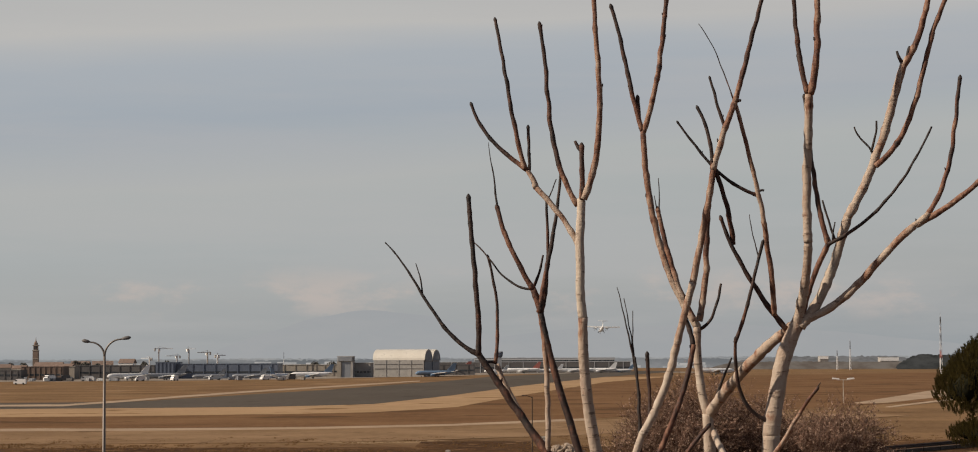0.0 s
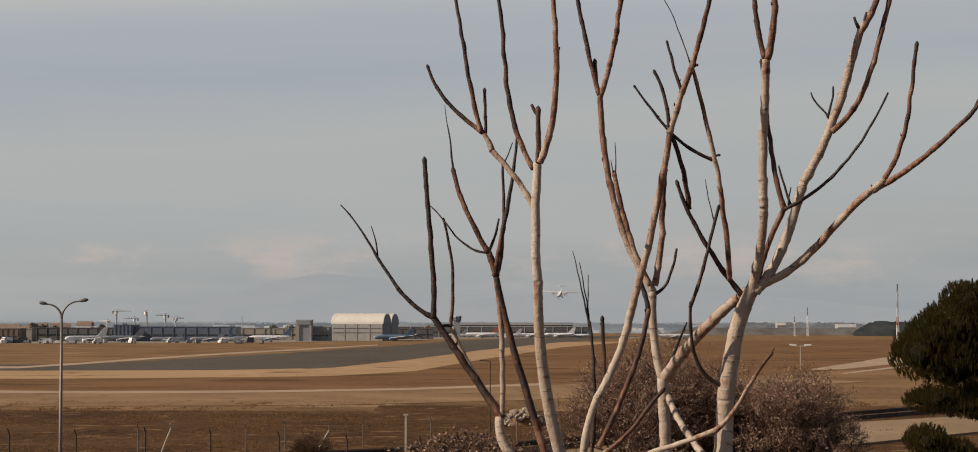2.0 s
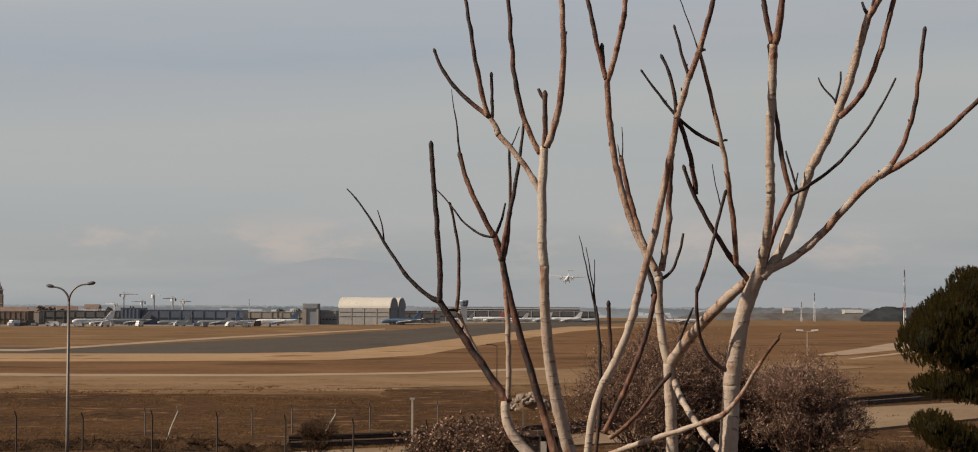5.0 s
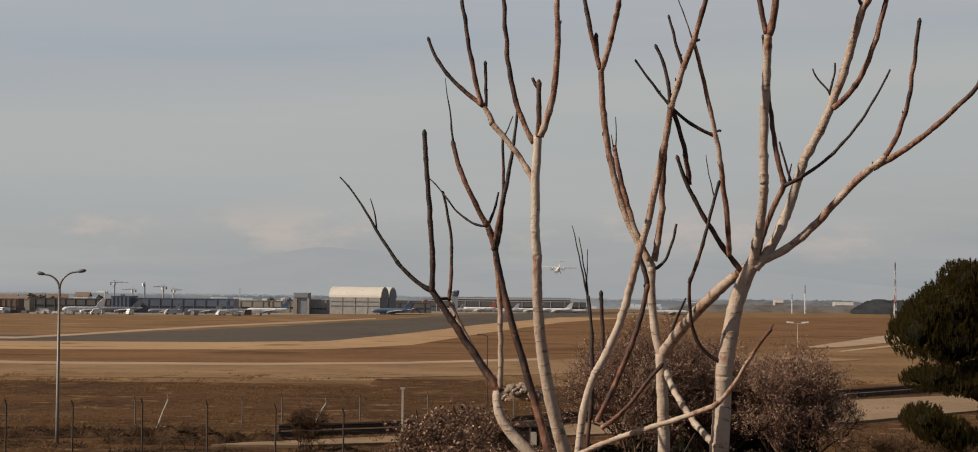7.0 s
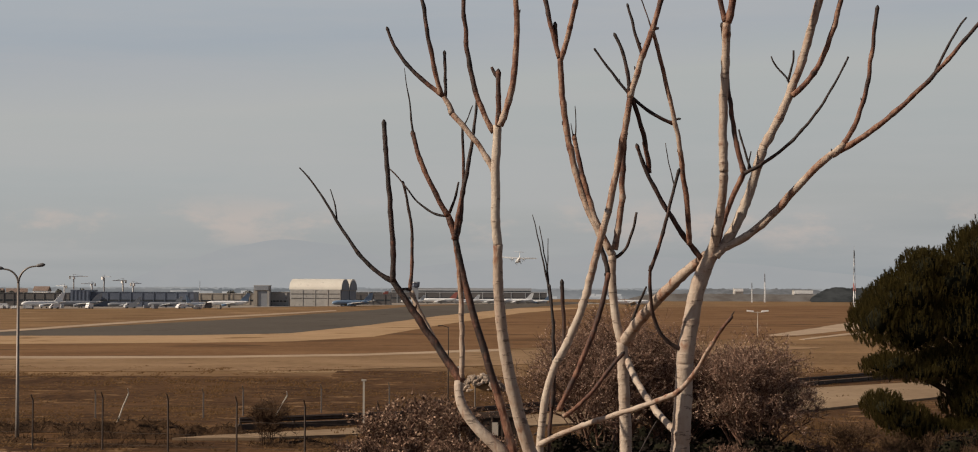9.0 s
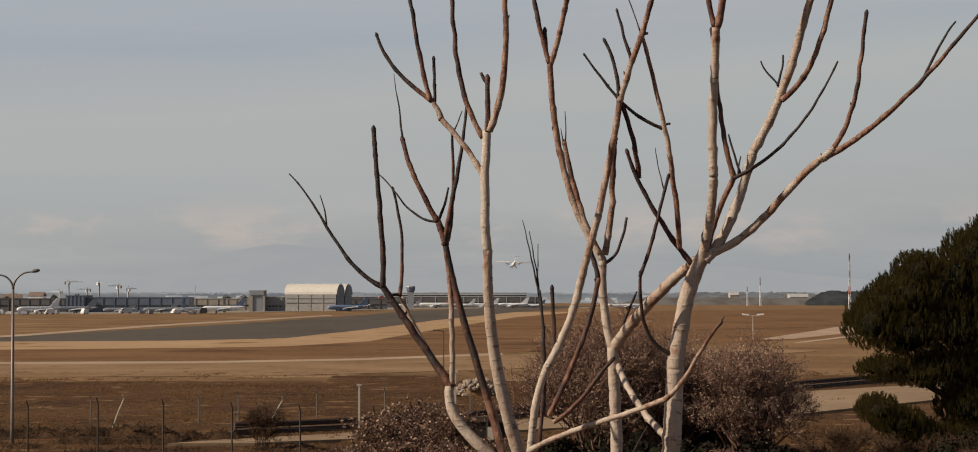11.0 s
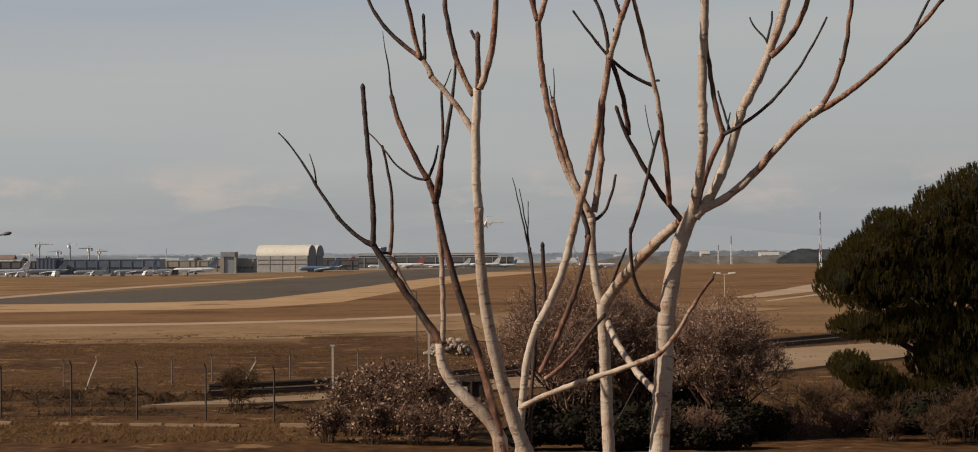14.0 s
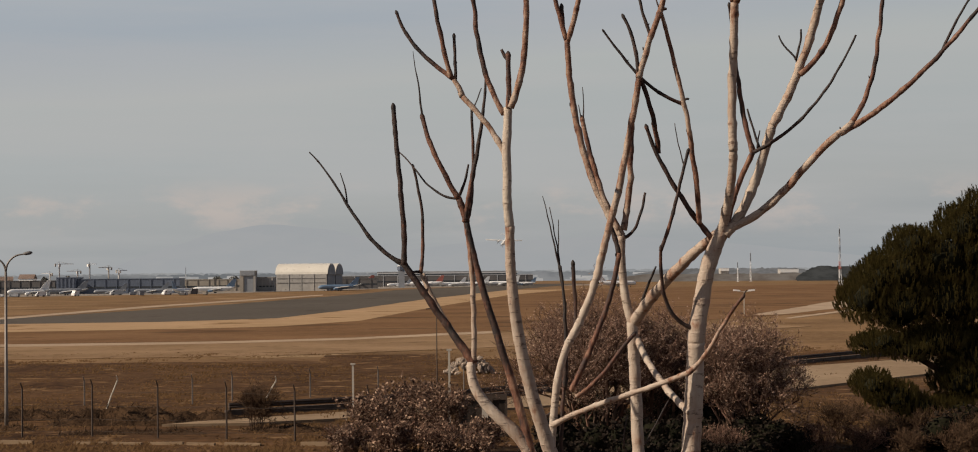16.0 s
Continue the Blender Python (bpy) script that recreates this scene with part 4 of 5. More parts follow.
M_HUMUS = material("dark crumbled earth", (0.022, 0.013, 0.008), (0.085, 0.049, 0.027), 0.95, 0.5, 5.0, 0.8, spots=((0.13, 0.078, 0.042), 0.8, 0.62), depth=0.15)
for i, (px, d, w, deep, h) in enumerate(((-19.0, 132, 8.5, 6.5, 1.15), (-24.5, 137, 9.0, 5.0, 0.80), (-29.5, 136, 8.0, 5.0, 0.85), (-14.0, 133, 6.5, 4.0, 0.75), (-27.0, 127, 9.0, 3.0, 0.5), (-8.5, 124, 6.0, 3.0, 0.45), (-17.0, 122.5, 9.0, 2.5, 0.35))):
    brush_heap(px, d, w, deep, h, 80 + i)


# ---- the stone pine
def stone_pine(x, y, height, seed):
    rng = random.Random(seed)
    ob = thing("pine_tree", (x, y, ground_height(x, y) - 0.1), "dense dark green stone pine with a rounded crown", "tree")
    g = Geo().tube([(0, 0, -0.2), (0.1, 0, 2), (0.0, 0, 4.2), (-0.2, 0, 6.5)], [0.42, 0.36, 0.31, 0.22], 10)
    part("trunk", g, M_PINEBARK, ob, smooth=True)
    # rounded lobes of the crown: x, z, half width, half height
    lobes = ((-5.4, 7.4, 1.25, 1.25), (-4.6, 8.6, 1.1, 1.0), (-3.0, 10.1, 1.1, 1.1), (-0.2, 11.0, 1.3, 1.25), (1.8, 11.8, 2.2, 1.5), (-3.6, 8.7, 1.6, 1.4), (-1.4, 9.5, 1.9, 1.7),
             (1.2, 9.7, 2.4, 2.0), (-3.6, 6.9, 1.9, 1.4), (-1.2, 7.4, 2.0, 1.7), (1.4, 7.2, 2.4, 2.0), (4.0, 9.6, 2.4, 2.4), (4.4, 6.6, 2.6, 2.2), (-4.6, 5.3, 1.2, 0.6), (-3.4, 5.0, 1.3, 0.55),
             (-1.6, 5.2, 1.8, 1.0), (0.6, 4.7, 2.0, 1.5), (3.0, 4.4, 2.2, 1.6), (-0.6, 3.3, 1.4, 1.2), (1.4, 2.6, 2.0, 1.6), (3.6, 2.2, 2.2, 1.5), (-4.9, 3.1, 0.95, 0.75), (-3.9, 2.5, 1.2, 0.85), (-2.6, 1.9, 1.5, 0.75), (-0.8, 1.6, 1.6, 0.9))
    # kinds of shoot: needles bristling round an upright stem, as rows of three corners
    kinds = []
    for _ in range(12):
        tall, tris = rng.uniform(0.24, 0.42), []
        for k in range(24):
            up = rng.random() ** 0.8
            a = rng.uniform(0, 2 * math.pi)
            way = Vector((math.cos(a), math.sin(a), rng.uniform(0.9, 2.6))).normalized()
            b = way.orthogonal().normalized() * 0.020
            q = Vector((0, 0, tall * up))
            end = q + way * rng.uniform(0.09, 0.15)
            tris += [q - b, q + b, end]
        kinds.append(np.array([tuple(v) for v in tris]))
    core, shoots, tints = Geo(), [], []
    for lx, lz, rw, rh in lobes:
        for yy in (-1.6, 0.0, 1.6):
            k = 1.0 if yy == 0 else 0.88
            c = Vector((lx + rng.uniform(-0.15, 0.15), yy * rng.uniform(0.8, 1.15), lz + rng.uniform(-0.15, 0.15)))
            rad = Vector((rw * k, 1.3, rh * k))
            # dark filling: its colour carries the shade inside the crown
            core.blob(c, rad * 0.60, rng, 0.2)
            others = [q for q in lobes if q[:2] != (lx, lz)]
            for _ in range(int(170 * (rw * rh + 1.3 * (rw + rh) / 2))):
                n = Vector((rng.gauss(0, 1), rng.gauss(0, 1), rng.gauss(0, 1) + 0.15)).normalized()
                lump = 0.97 + 0.27 * noise.noise(n * 3.2 + c) + rng.uniform(-0.12, 0.0)
                p = c + Vector((n.x * rad.x, n.y * rad.y, n.z * rad.z)) * lump
                if abs(p.y) < 1.9 and any(((p.x - q[0]) / q[2]) ** 2 + ((p.z - q[1]) / q[3]) ** 2 < 0.45 for q in others):
                    continue
                lean = np.array((n.x * 0.30, n.y * 0.30))
                one = rng.choice(kinds) * rng.uniform(0.65, 1.05)
                one = one * (1, 1, 1 if n.z > -0.3 else 0.6)
                one[:, :2] += one[:, 2:3] * lean
                shoots.append(one + np.array((p.x, p.y, p.z - 0.2)))
                tints.append(min(1.0, max(0.0, rng.gauss(0.46, 0.26))))
        limb_end = Vector((lx, 0, lz))
        g = Geo().tube([(0, 0, min(lz * 0.55, 5.5)), tuple(limb_end * 0.5 + Vector((0, 0, lz * 0.30))), tuple(limb_end)], [0.16, 0.11, 0.05], 6)
        part("limb", g, M_PINEBARK, ob, smooth=True)
    part("crown_shade_core", core, M_SHADECORE, ob, smooth=True)
    crown = Geo()
    crown.v = np.concatenate(shoots).tolist()
    crown.f = np.arange(len(crown.v)).reshape(-1, 3).tolist()
    leaves = part("crown", crown, M_NEEDLE, ob)
    tint = leaves.data.attributes.new("tint", "FLOAT", "POINT")
    tint.data.foreach_set("value", np.repeat(tints, 24 * 3).astype(np.float32))
    return ob


stone_pine(26.9, 110, 12.8, 9)

# ---- rubble heap
rng = random.Random(77)
heap_at = (3.0, 191.9, 0.0)
rubble = thing("rubble_heap", heap_at, "heap of pale broken rubble on the dry grass", "rubble")
stones = []
for i in range(5):
    stones.append(Geo().blob((0, 0, 0), (0.34 * rng.uniform(0.7, 1.3), 0.3, 0.24 * rng.uniform(0.7, 1.3)), rng, 0.3).mesh("stone", M_RUBBLE))
part("earth", Geo().blob((0, 0, 0.1), (2.0, 1.5, 0.9), rng, 0.15), M_GRASS, rubble, smooth=True)
for i in range(150):
    a, r = rng.uniform(0, 2 * math.pi), rng.uniform(0, 1) ** 0.6
    ob = new("stone", rng.choice(stones))
    ob.parent = rubble
    s = rng.uniform(0.25, 0.95)
    ob.matrix_basis = pose(2.3 * r * math.cos(a), 1.6 * r * math.sin(a), 0.1 + 1.2 * (1 - r * r) + rng.uniform(-0.1, 0.1), rng.uniform(0, 360), rng.uniform(0, 360), 0) @ Matrix.Diagonal((s, s, s, 1))

# ---- dry stalks and stones over the near field
rng = random.Random(3)
g = Geo()
for _ in range(15000):
    y = 104 + 150 * rng.random() ** 1.5
    x = rng.uniform(-0.245, 0.27) * y
    k = noise.noise((x * 0.12, y * 0.06, 0.0)) + 0.5 * noise.noise((x * 0.5, y * 0.2, 4.0))
    if k < rng.uniform(-0.45, 0.35):
        continue
    z = ground_height(x, y)
    h = rng.uniform(0.04, 0.17) * (1.5 if k > 0.3 else 0.8) * (1.25 if y < 165 else 1.0)
    for _ in range(5):
        a = Vector((rng.uniform(-0.35, 0.35), rng.uniform(-0.2, 0.2), 0))
        g.poly([(x + a.x - 0.09, y + a.y, z - 0.02), (x + a.x + 0.09, y + a.y, z - 0.02), (x + a.x * 1.7, y + a.y + 0.3, z + h * rng.uniform(0.6, 1.2))])
solid("dry_stalks", g, M_TUFT, "scattered dry stalks and tufts over the field", "grass", "stuff")

# ---- the airport: hangars, terminals and parked airliners
def vault_hangar(x, y, length, depth, wall, rise, turn):
    ob = thing("hangar", (x, y, 0), "twin barrel-vaulted hangar with cream roof and grey walls", "hangar", turn=turn)
    for k in range(2):
        y0 = k * depth
        wall_g = Geo().box((0, y0, -0.5), (length, y0 + depth, wall))
        w = part("wall", wall_g, M_CONCRETE, ob, "grey ribbed wall")
        arc = [(0, y0 + depth * (0.5 - 0.5 * math.cos(math.pi * i / 16)), wall + rise * math.sin(math.pi * i / 16)) for i in range(17)]
        part("roof", Geo().prism([(-0.6, p[1], p[2] + 0.05) for p in arc], (length + 1.2, 0, 0)), M_ROOF, ob, "cream vaulted roof", smooth=False)
        inner = [(length + 0.62, p[1] * 0.9 + (y0 + depth / 2) * 0.1, p[2] * 0.94 + 0.3) for p in arc]
        part("gable", Geo().prism(inner, (0.2, 0, 0)), M_BLUEWALL, ob, "dark glazed gable")
        part("door", Geo().box((length, y0 + 1.5, 0), (length + 0.35, y0 + depth - 1.5, wall - 0.8)), M_BLUEWALL, ob, "dark sliding hangar door")
    for i in range(3):
        xx = length * (i + 1) / 4
        part("rib", Geo().box((xx - 0.12, -0.22, 0), (xx + 0.12, -0.02, wall)), M_CONCRETE, ob)
    for z in (4.4, 6.9):
        part("window_band", Geo().box((0.6, -0.12, z), (length - 0.6, -0.03, z + 0.45)), M_DARKWALL, ob)
    return ob


vault_hangar(-90.5, 1262, 29.5, 24, 9.6, 6.2, -8.5)


def block(name, x0, x1, y, depth, h, mat, label, category="building", bays=0, roof=None, band=None, z0=0.0):
    """A flat-roofed building with piers, window bands and a parapet."""
    ob = thing(name, ((x0 + x1) / 2, y, z0), label, category)
    w = (x1 - x0) / 2
    part("wall", Geo().box((-w, 0, -1), (w, depth, h)), mat, ob)
    part("parapet", Geo().box((-w - 0.2, -0.2, h), (w + 0.2, depth + 0.2, h + 0.35)), roof or mat, ob)
    for i in range(bays):
        xx = -w + 2 * w * (i + 0.5) / bays
        part("pier", Geo().box((xx - 0.2, -0.3, 0), (xx + 0.2, -0.02, h)), roof or mat, ob)
    if band:
        for z in band:
            part("window_band", Geo().box((-w + 0.4, -0.14, z), (w - 0.4, -0.03, z + 0.9)), M_GLASS, ob)
    return ob


house_t = block("test_house", -108.6, -99.8, 1230, 12, 11.6, M_CONCRETE, "tall grey concrete building with an overhanging top and recessed door", bays=0)
part("top_slab", Geo().box((-4.0, -1.1, 9.2), (3.9, -0.02, 11.6)), M_SLATEPAINT, house_t, "grey overhanging top")
part("door", Geo().box((-1.9, -0.3, 0), (3.0, -0.02, 8.6)), M_SLATEPAINT, house_t, "tall blue-grey sliding door")
part("pier", Geo().box((-4.5, -0.9, 0), (-2.4, -0.02, 9.0)), M_BEIGE, house_t)
part("pier", Geo().box((3.2, -0.9, 0), (4.4, -0.02, 9.0)), M_CONCRETE, house_t)
block("workshop", -99.9, -90.0, 1240, 14, 7.94, M_CONCRETE, "low grey concrete workshop beside the hangar", bays=5, band=(2.5,))
block("terminal", -202.7, -192.2, 1180, 25, 8.76, M_BLUEWALL, "dark blue clad end of the terminal", bays=5)
block("terminal", -192.7, -137.2, 1185, 25, 7.78, M_BLUEWALL, "long dark blue-grey terminal behind parked airliners", bays=9, band=(3.0,))
block("terminal", -248.9, -205.1, 1190, 20, 7.16, M_DARKWALL, "long dark terminal wing with flat roof", bays=8, band=(3.0,))
block("depot", -292.3, -262.0, 1120, 15, 5.0, M_DARKWALL, "low dark depot at the edge of the apron", bays=9, band=(2.2,))
block("depot", -266.3, -244.4, 1140, 15, 6.75, M_BRICK, "brown brick depot with terracotta roof", bays=8, band=(2.2,), roof=M_TILE)
block("cargo_shed", -251.5, -244.7, 1170, 12, 6.64, M_BEIGE, "beige cargo shed near the apron")
block("pier_building", -74.9, 74.9, 1640, 25, 8.0, M_DARKWALL, "long low dark airport pier with pale roof edge", bays=14, band=(3.4,), roof=M_GREYPAINT)
block("pier_roof_hall", -43.6, 65.6, 1700, 25, 11.0, M_GREYPAINT, "long pale grey hall behind the airport pier", bays=0, band=(8.6,))
block("annex", -148.7, -129.1, 1290, 14, 6.97, M_BEIGE, "low grey annex behind parked airliners", bays=3, band=(2.5,))
block("annex", -133.1, -117.4, 1330, 14, 6.84, M_BEIGE, "low beige annex between terminal and hangar", bays=3, band=(2.5,))
block("annex", -60.8, -36.4, 1420, 14, 6.5, M_DARKWALL, "low dark annex beside the hangar", bays=3, band=(2.5,))
for x0, x1, y, low, high in ((326.8, 344.3, 2050, 7.6, 10.6), (303.4, 312.5, 2300, 9.6, 12.4)):
    hall = block("hall", x0, x1, y, 14, high, M_CONCRETE, "far flat-roofed hall with a white upper wall", bays=4)
    part("fascia", Geo().box(((x0 - x1) / 2, -0.6, low), ((x1 - x0) / 2, -0.02, high)), M_WHITE, hall, "white fascia")

# church tower and roofs of the village
tower = thing("church_tower", (-340.5, 1500, 0), "slender brown brick church tower with a pointed cap", "tower")
part("shaft", Geo().box((-1.8, -1.8, -1), (1.8, 1.8, 17.5)), M_BRICK, tower)
part("belfry", Geo().box((-1.45, -1.45, 17.5), (1.45, 1.45, 21)), M_BRICK, tower)
for z in (11.5, 17.2, 20.8):
    part("cornice", Geo().box((-2.05, -2.05, z), (2.05, 2.05, z + 0.5)), M_BEIGE, tower)
for s in (-0.8, 0.8):
    part("opening", Geo().box((s * 0.8 - 0.35, -1.55, 18.2), (s * 0.8 + 0.35, -1.4, 20.2)), M_GLASS, tower)
part("cap", Geo().tube([(0, 0, 21.3), (0, 0, 22.2), (0, 0, 23.2), (0, 0, 24.0), (0, 0, 26.5)], [1.3, 1.45, 0.9, 0.35, 0.08], 8), M_TILE, tower)


def house(x, y, w, d, h, rise, mat, turn, label):
    ob = thing("house", (x, y, 0), label, "house", "village houses", turn=turn)
    part("wall", Geo().box((-w, -d, -1), (w, d, h)), mat, ob)
    part("roof", Geo().prism([(-w - 0.4, -d - 0.4, h), (-w - 0.4, d + 0.4, h), (-w - 0.4, 0, h + rise)], (2 * w + 0.8, 0, 0)), M_TILE, ob)
    for i in range(max(2, int(w / 2))):
        xx = -w + 2 * w * (i + 0.5) / max(2, int(w / 2))
        part("window", Geo().box((xx - 0.5, -d - 0.06, h * 0.5), (xx + 0.5, -d + 0.02, h * 0.5 + 1.3)), M_GLASS, ob)
    return ob


rng = random.Random(8)
for x, y, w, h, r in ((-313.4, 1420, 9, 6.6, 2.8), (-294.6, 1380, 6, 6.4, 2.0), (-329.1, 1400, 6, 5.4, 2.0), (-329.5, 1360, 5, 6.0, 2.2), (-353.3, 1400, 8, 6.0, 2.6), (-305.3, 1480, 6, 7.5, 2.5), (-277.1, 1500, 5, 8.5, 3.0), (-298.2, 1520, 7, 7.5, 2.6)):
    house(x, y, w, 5, h, r, rng.choice((M_BEIGE, M_BEIGE, M_BRICK, M_WHITE)), rng.uniform(-15, 15), "tile-roofed village house behind the airport")


def airliner(x, y, length, turn, body, fin_mat, label, z=0.0, group="parked airliners"):
    """A twin-engined jet airliner on its wheels, nose towards local -X."""
    ob = thing("airliner", (x, y, z), label, "airplane", group, turn=turn)
    k = length / 37.0
    R, zc = 2.0 * k, 3.6 * k
    xs_ = [-18.5, -18.0, -17.0, -15.2, -12.5, 0, 8, 12, 15.5, 18.3]
    rs_ = [0.05, 0.45, 0.75, 0.95, 1.0, 1.0, 1.0, 0.82, 0.5, 0.12]
    up = [-0.25, -0.2, -0.12, -0.03, 0, 0, 0, 0.15, 0.4, 0.62]
    f = part("fuselage", Geo().tube([(a * k, 0, zc + u * R) for a, u in zip(xs_, up)], [r * R for r in rs_], 14), body, ob, smooth=True)
    for s in (-1, 1):
        part("window_row", Geo().box((-12.5 * k, s * (R * 0.985) - 0.02, zc + 0.40 * k), (10 * k, s * (R * 0.985) + 0.02, zc + 0.55 * k)), M_GREYPAINT, f)
        wing = [(-4.5 * k, s * 1.6 * k, zc - 1.0 * k), (3.0 * k, s * 1.6 * k, zc - 1.0 * k), (5.2 * k, s * 16.5 * k, zc + 0.4 * k), (3.6 * k, s * 17.0 * k, zc + 0.45 * k)]
        part("wing", Geo().prism(wing if s > 0 else wing[::-1], (0, 0, 0.45 * k)), M_GREYPAINT, ob)
        stab = [(13.2 * k, s * 0.6 * k, zc + 0.9 * k), (16.6 * k, s * 0.6 * k, zc + 0.9 * k), (17.6 * k, s * 6.2 * k, zc + 1.4 * k), (16.4 * k, s * 6.2 * k, zc + 1.4 * k)]
        part("stabiliser", Geo().prism(stab if s > 0 else stab[::-1], (0, 0, 0.25 * k)), M_GREYPAINT, ob)
        part("engine", Geo().tube([(-6.2 * k, s * 5.7 * k, zc - 1.75 * k), (-5.9 * k, s * 5.7 * k, zc - 1.75 * k), (-3.5 * k, s * 5.7 * k, zc - 1.7 * k), (-1.8 * k, s * 5.7 * k, zc - 1.6 * k)], [0.95 * k, 1.1 * k, 1.0 * k, 0.55 * k], 12), fin_mat if fin_mat is not M_RED else body, ob, smooth=True)
        part("wheel", Geo().tube([(1.0 * k, s * 3.4 * k, 0.58 * k), (1.0 * k, s * 4.2 * k, 0.58 * k)], [0.58 * k] * 2, 12), M_TYRE, ob)
        part("gear_leg", Geo().tube([(1.0 * k, s * 3.8 * k, 0.5 * k), (1.0 * k, s * 3.4 * k, zc - 1.0 * k)], [0.14 * k] * 2, 6), M_GREYPAINT, ob)
    part("nose_wheel", Geo().tube([(-13 * k, -0.3 * k, 0.4 * k), (-13 * k, 0.3 * k, 0.4 * k)], [0.4 * k] * 2, 10), M_TYRE, ob)
    part("nose_leg", Geo().tube([(-13 * k, 0, 0.4 * k), (-13 * k, 0, zc - 1.5 * k)], [0.12 * k] * 2, 6), M_GREYPAINT, ob)
    part("windscreen", Geo().box((-17.3 * k, -1.0 * k, zc + 0.35 * k), (-16.4 * k, 1.0 * k, zc + 0.75 * k)), M_GLASS, f)
    fin = [(9.6 * k, -0.16 * k, zc + 1.6 * k), (17.2 * k, -0.16 * k, zc + 1.5 * k), (19.4 * k, -0.16 * k, zc + 8.4 * k), (16.4 * k, -0.16 * k, zc + 8.4 * k)]
    part("fin", Geo().prism(fin, (0, 0.32 * k, 0)), fin_mat, ob)
    return ob


airliner(-198.1, 1075, 23.5, 40, M_WHITE, M_WHITE, "white twin-jet airliner parked on the apron")
airliner(-185.4, 1105, 23, 25, M_SLATEPAINT, M_SLATEPAINT, "grey twin-jet airliner parked by the terminal")
airliner(-166.5, 1130, 17, 14, M_SLATEPAINT, M_SLATEPAINT, "dull grey airliner parked by the terminal")
airliner(-146.7, 1140, 18, 12, M_SLATEPAINT, M_SLATEPAINT, "blue-grey airliner parked close by the terminal")
airliner(-127.5, 1115, 20, 245, M_WHITE, M_BLUE, "white airliner with blue engines on the apron")
airliner(-116.1, 1160, 23, 14, M_WHITE, M_BLUE, "white airliner with a blue fin on the apron")
airliner(-53.5, 1235, 24, 20, M_BLUE, M_BLUE, "blue airliner standing in front of the hangar")
airliner(-52.2, 1430, 27, 12, M_WHITE, M_RED, "white airliner with a red fin beside the hangar")
for px, d, tail, size, turn in ((-5.3, 1570, M_RED, 30, 8), (13.6, 1575, M_WHITE, 24, 14), (29.8, 1580, M_WHITE, 26, 10), (50.7, 1585, M_WHITE, 28, 6), (-24.4, 1560, M_GREYPAINT, 22, 24), (65.8, 1590, M_BLUE, 22, 12)):
    airliner(px, d, size * 0.85, turn, M_WHITE, tail, "small white airliner at the far pier" if tail is not M_RED else "small white airliner with red fin at the far pier")
airliner(112.0, 1330, 26, 200, M_WHITE, M_WHITE, "white airliner waiting beyond the bare trees")

# apron vehicles
def van(x, y, mat, label, long=5.0, h=2.6, turn=0.0):
    ob = thing("service_van", (x, y, 0), label, "van", "apron vehicles", turn=turn)
    part("body", Geo().prism([(-long / 2, -1, 0.4), (long / 2, -1, 0.4), (long / 2, -1, h), (-long * 0.28, -1, h), (-long * 0.40, -1, h * 0.62), (-long / 2, -1, h * 0.55)], (0, 2, 0)), mat, ob)
    part("windscreen", Geo().box((-long * 0.36, -1.02, h * 0.62), (-long * 0.2, 1.02, h * 0.85)), M_GLASS, ob)
    for sx in (-0.3, 0.3):
        for sy in (-0.9, 0.9):
            part("wheel", Geo().tube([(sx * long, sy - 0.12, 0.4), (sx * long, sy + 0.12, 0.4)], [0.4, 0.4], 10), M_TYRE, ob)
    return ob


for i, (px, d, m, s) in enumerate(((-208.4, 890, M_WHITE, 5.0), (-211.5, 1040, M_GREYPAINT, 6.0), (-226.3, 1060, M_DARKWALL, 5.0), (-186.1, 1040, M_WHITE, 4.6), (-157.5, 1090, M_GREYPAINT, 6.5), (-119.5, 1090, M_DARKWALL, 4.4), (-129.5, 1065, M_WHITE, 5.0), (-170.5, 1045, M_WHITE, 3.6), (-231.7, 1050, M_WHITE, 7.0))):
    van(px, d, m, "white service van on the apron" if m is M_WHITE else "service vehicle standing on the apron", s, 2.3 + 0.3 * (i % 3), 8 * i)


def cargo_container(x, y, w, h, mat, turn):
    ob = thing("cargo_container", (x, y, 0), "small box container standing on the apron", "container", "apron containers", turn=turn)
    body = part("body", Geo().box((-w / 2, -1.1, 0.25), (w / 2, 1.1, h)), mat, ob)
    for k in (-0.3, 0.0, 0.3):
        part("rib", Geo().box((k * w - 0.06, -1.18, 0.3), (k * w + 0.06, -1.1, h - 0.1)), mat, body)
    part("skid", Geo().box((-w / 2 + 0.1, -0.9, 0.0), (w / 2 - 0.1, 0.9, 0.25)), M_RUST, ob)


rng = random.Random(52)
for _ in range(30):
    y = rng.uniform(1030, 1090)
    x = rng.choice((rng.uniform(-0.235, -0.19), rng.uniform(-0.235, -0.10))) * y
    cargo_container(x, y, rng.uniform(1.2, 3.4), rng.uniform(1.1, 2.0), rng.choice((M_SLATEPAINT, M_GREYPAINT, M_SLATEPAINT, M_DARKWALL, M_BEIGE, M_GREYPAINT)), rng.uniform(-20, 20))


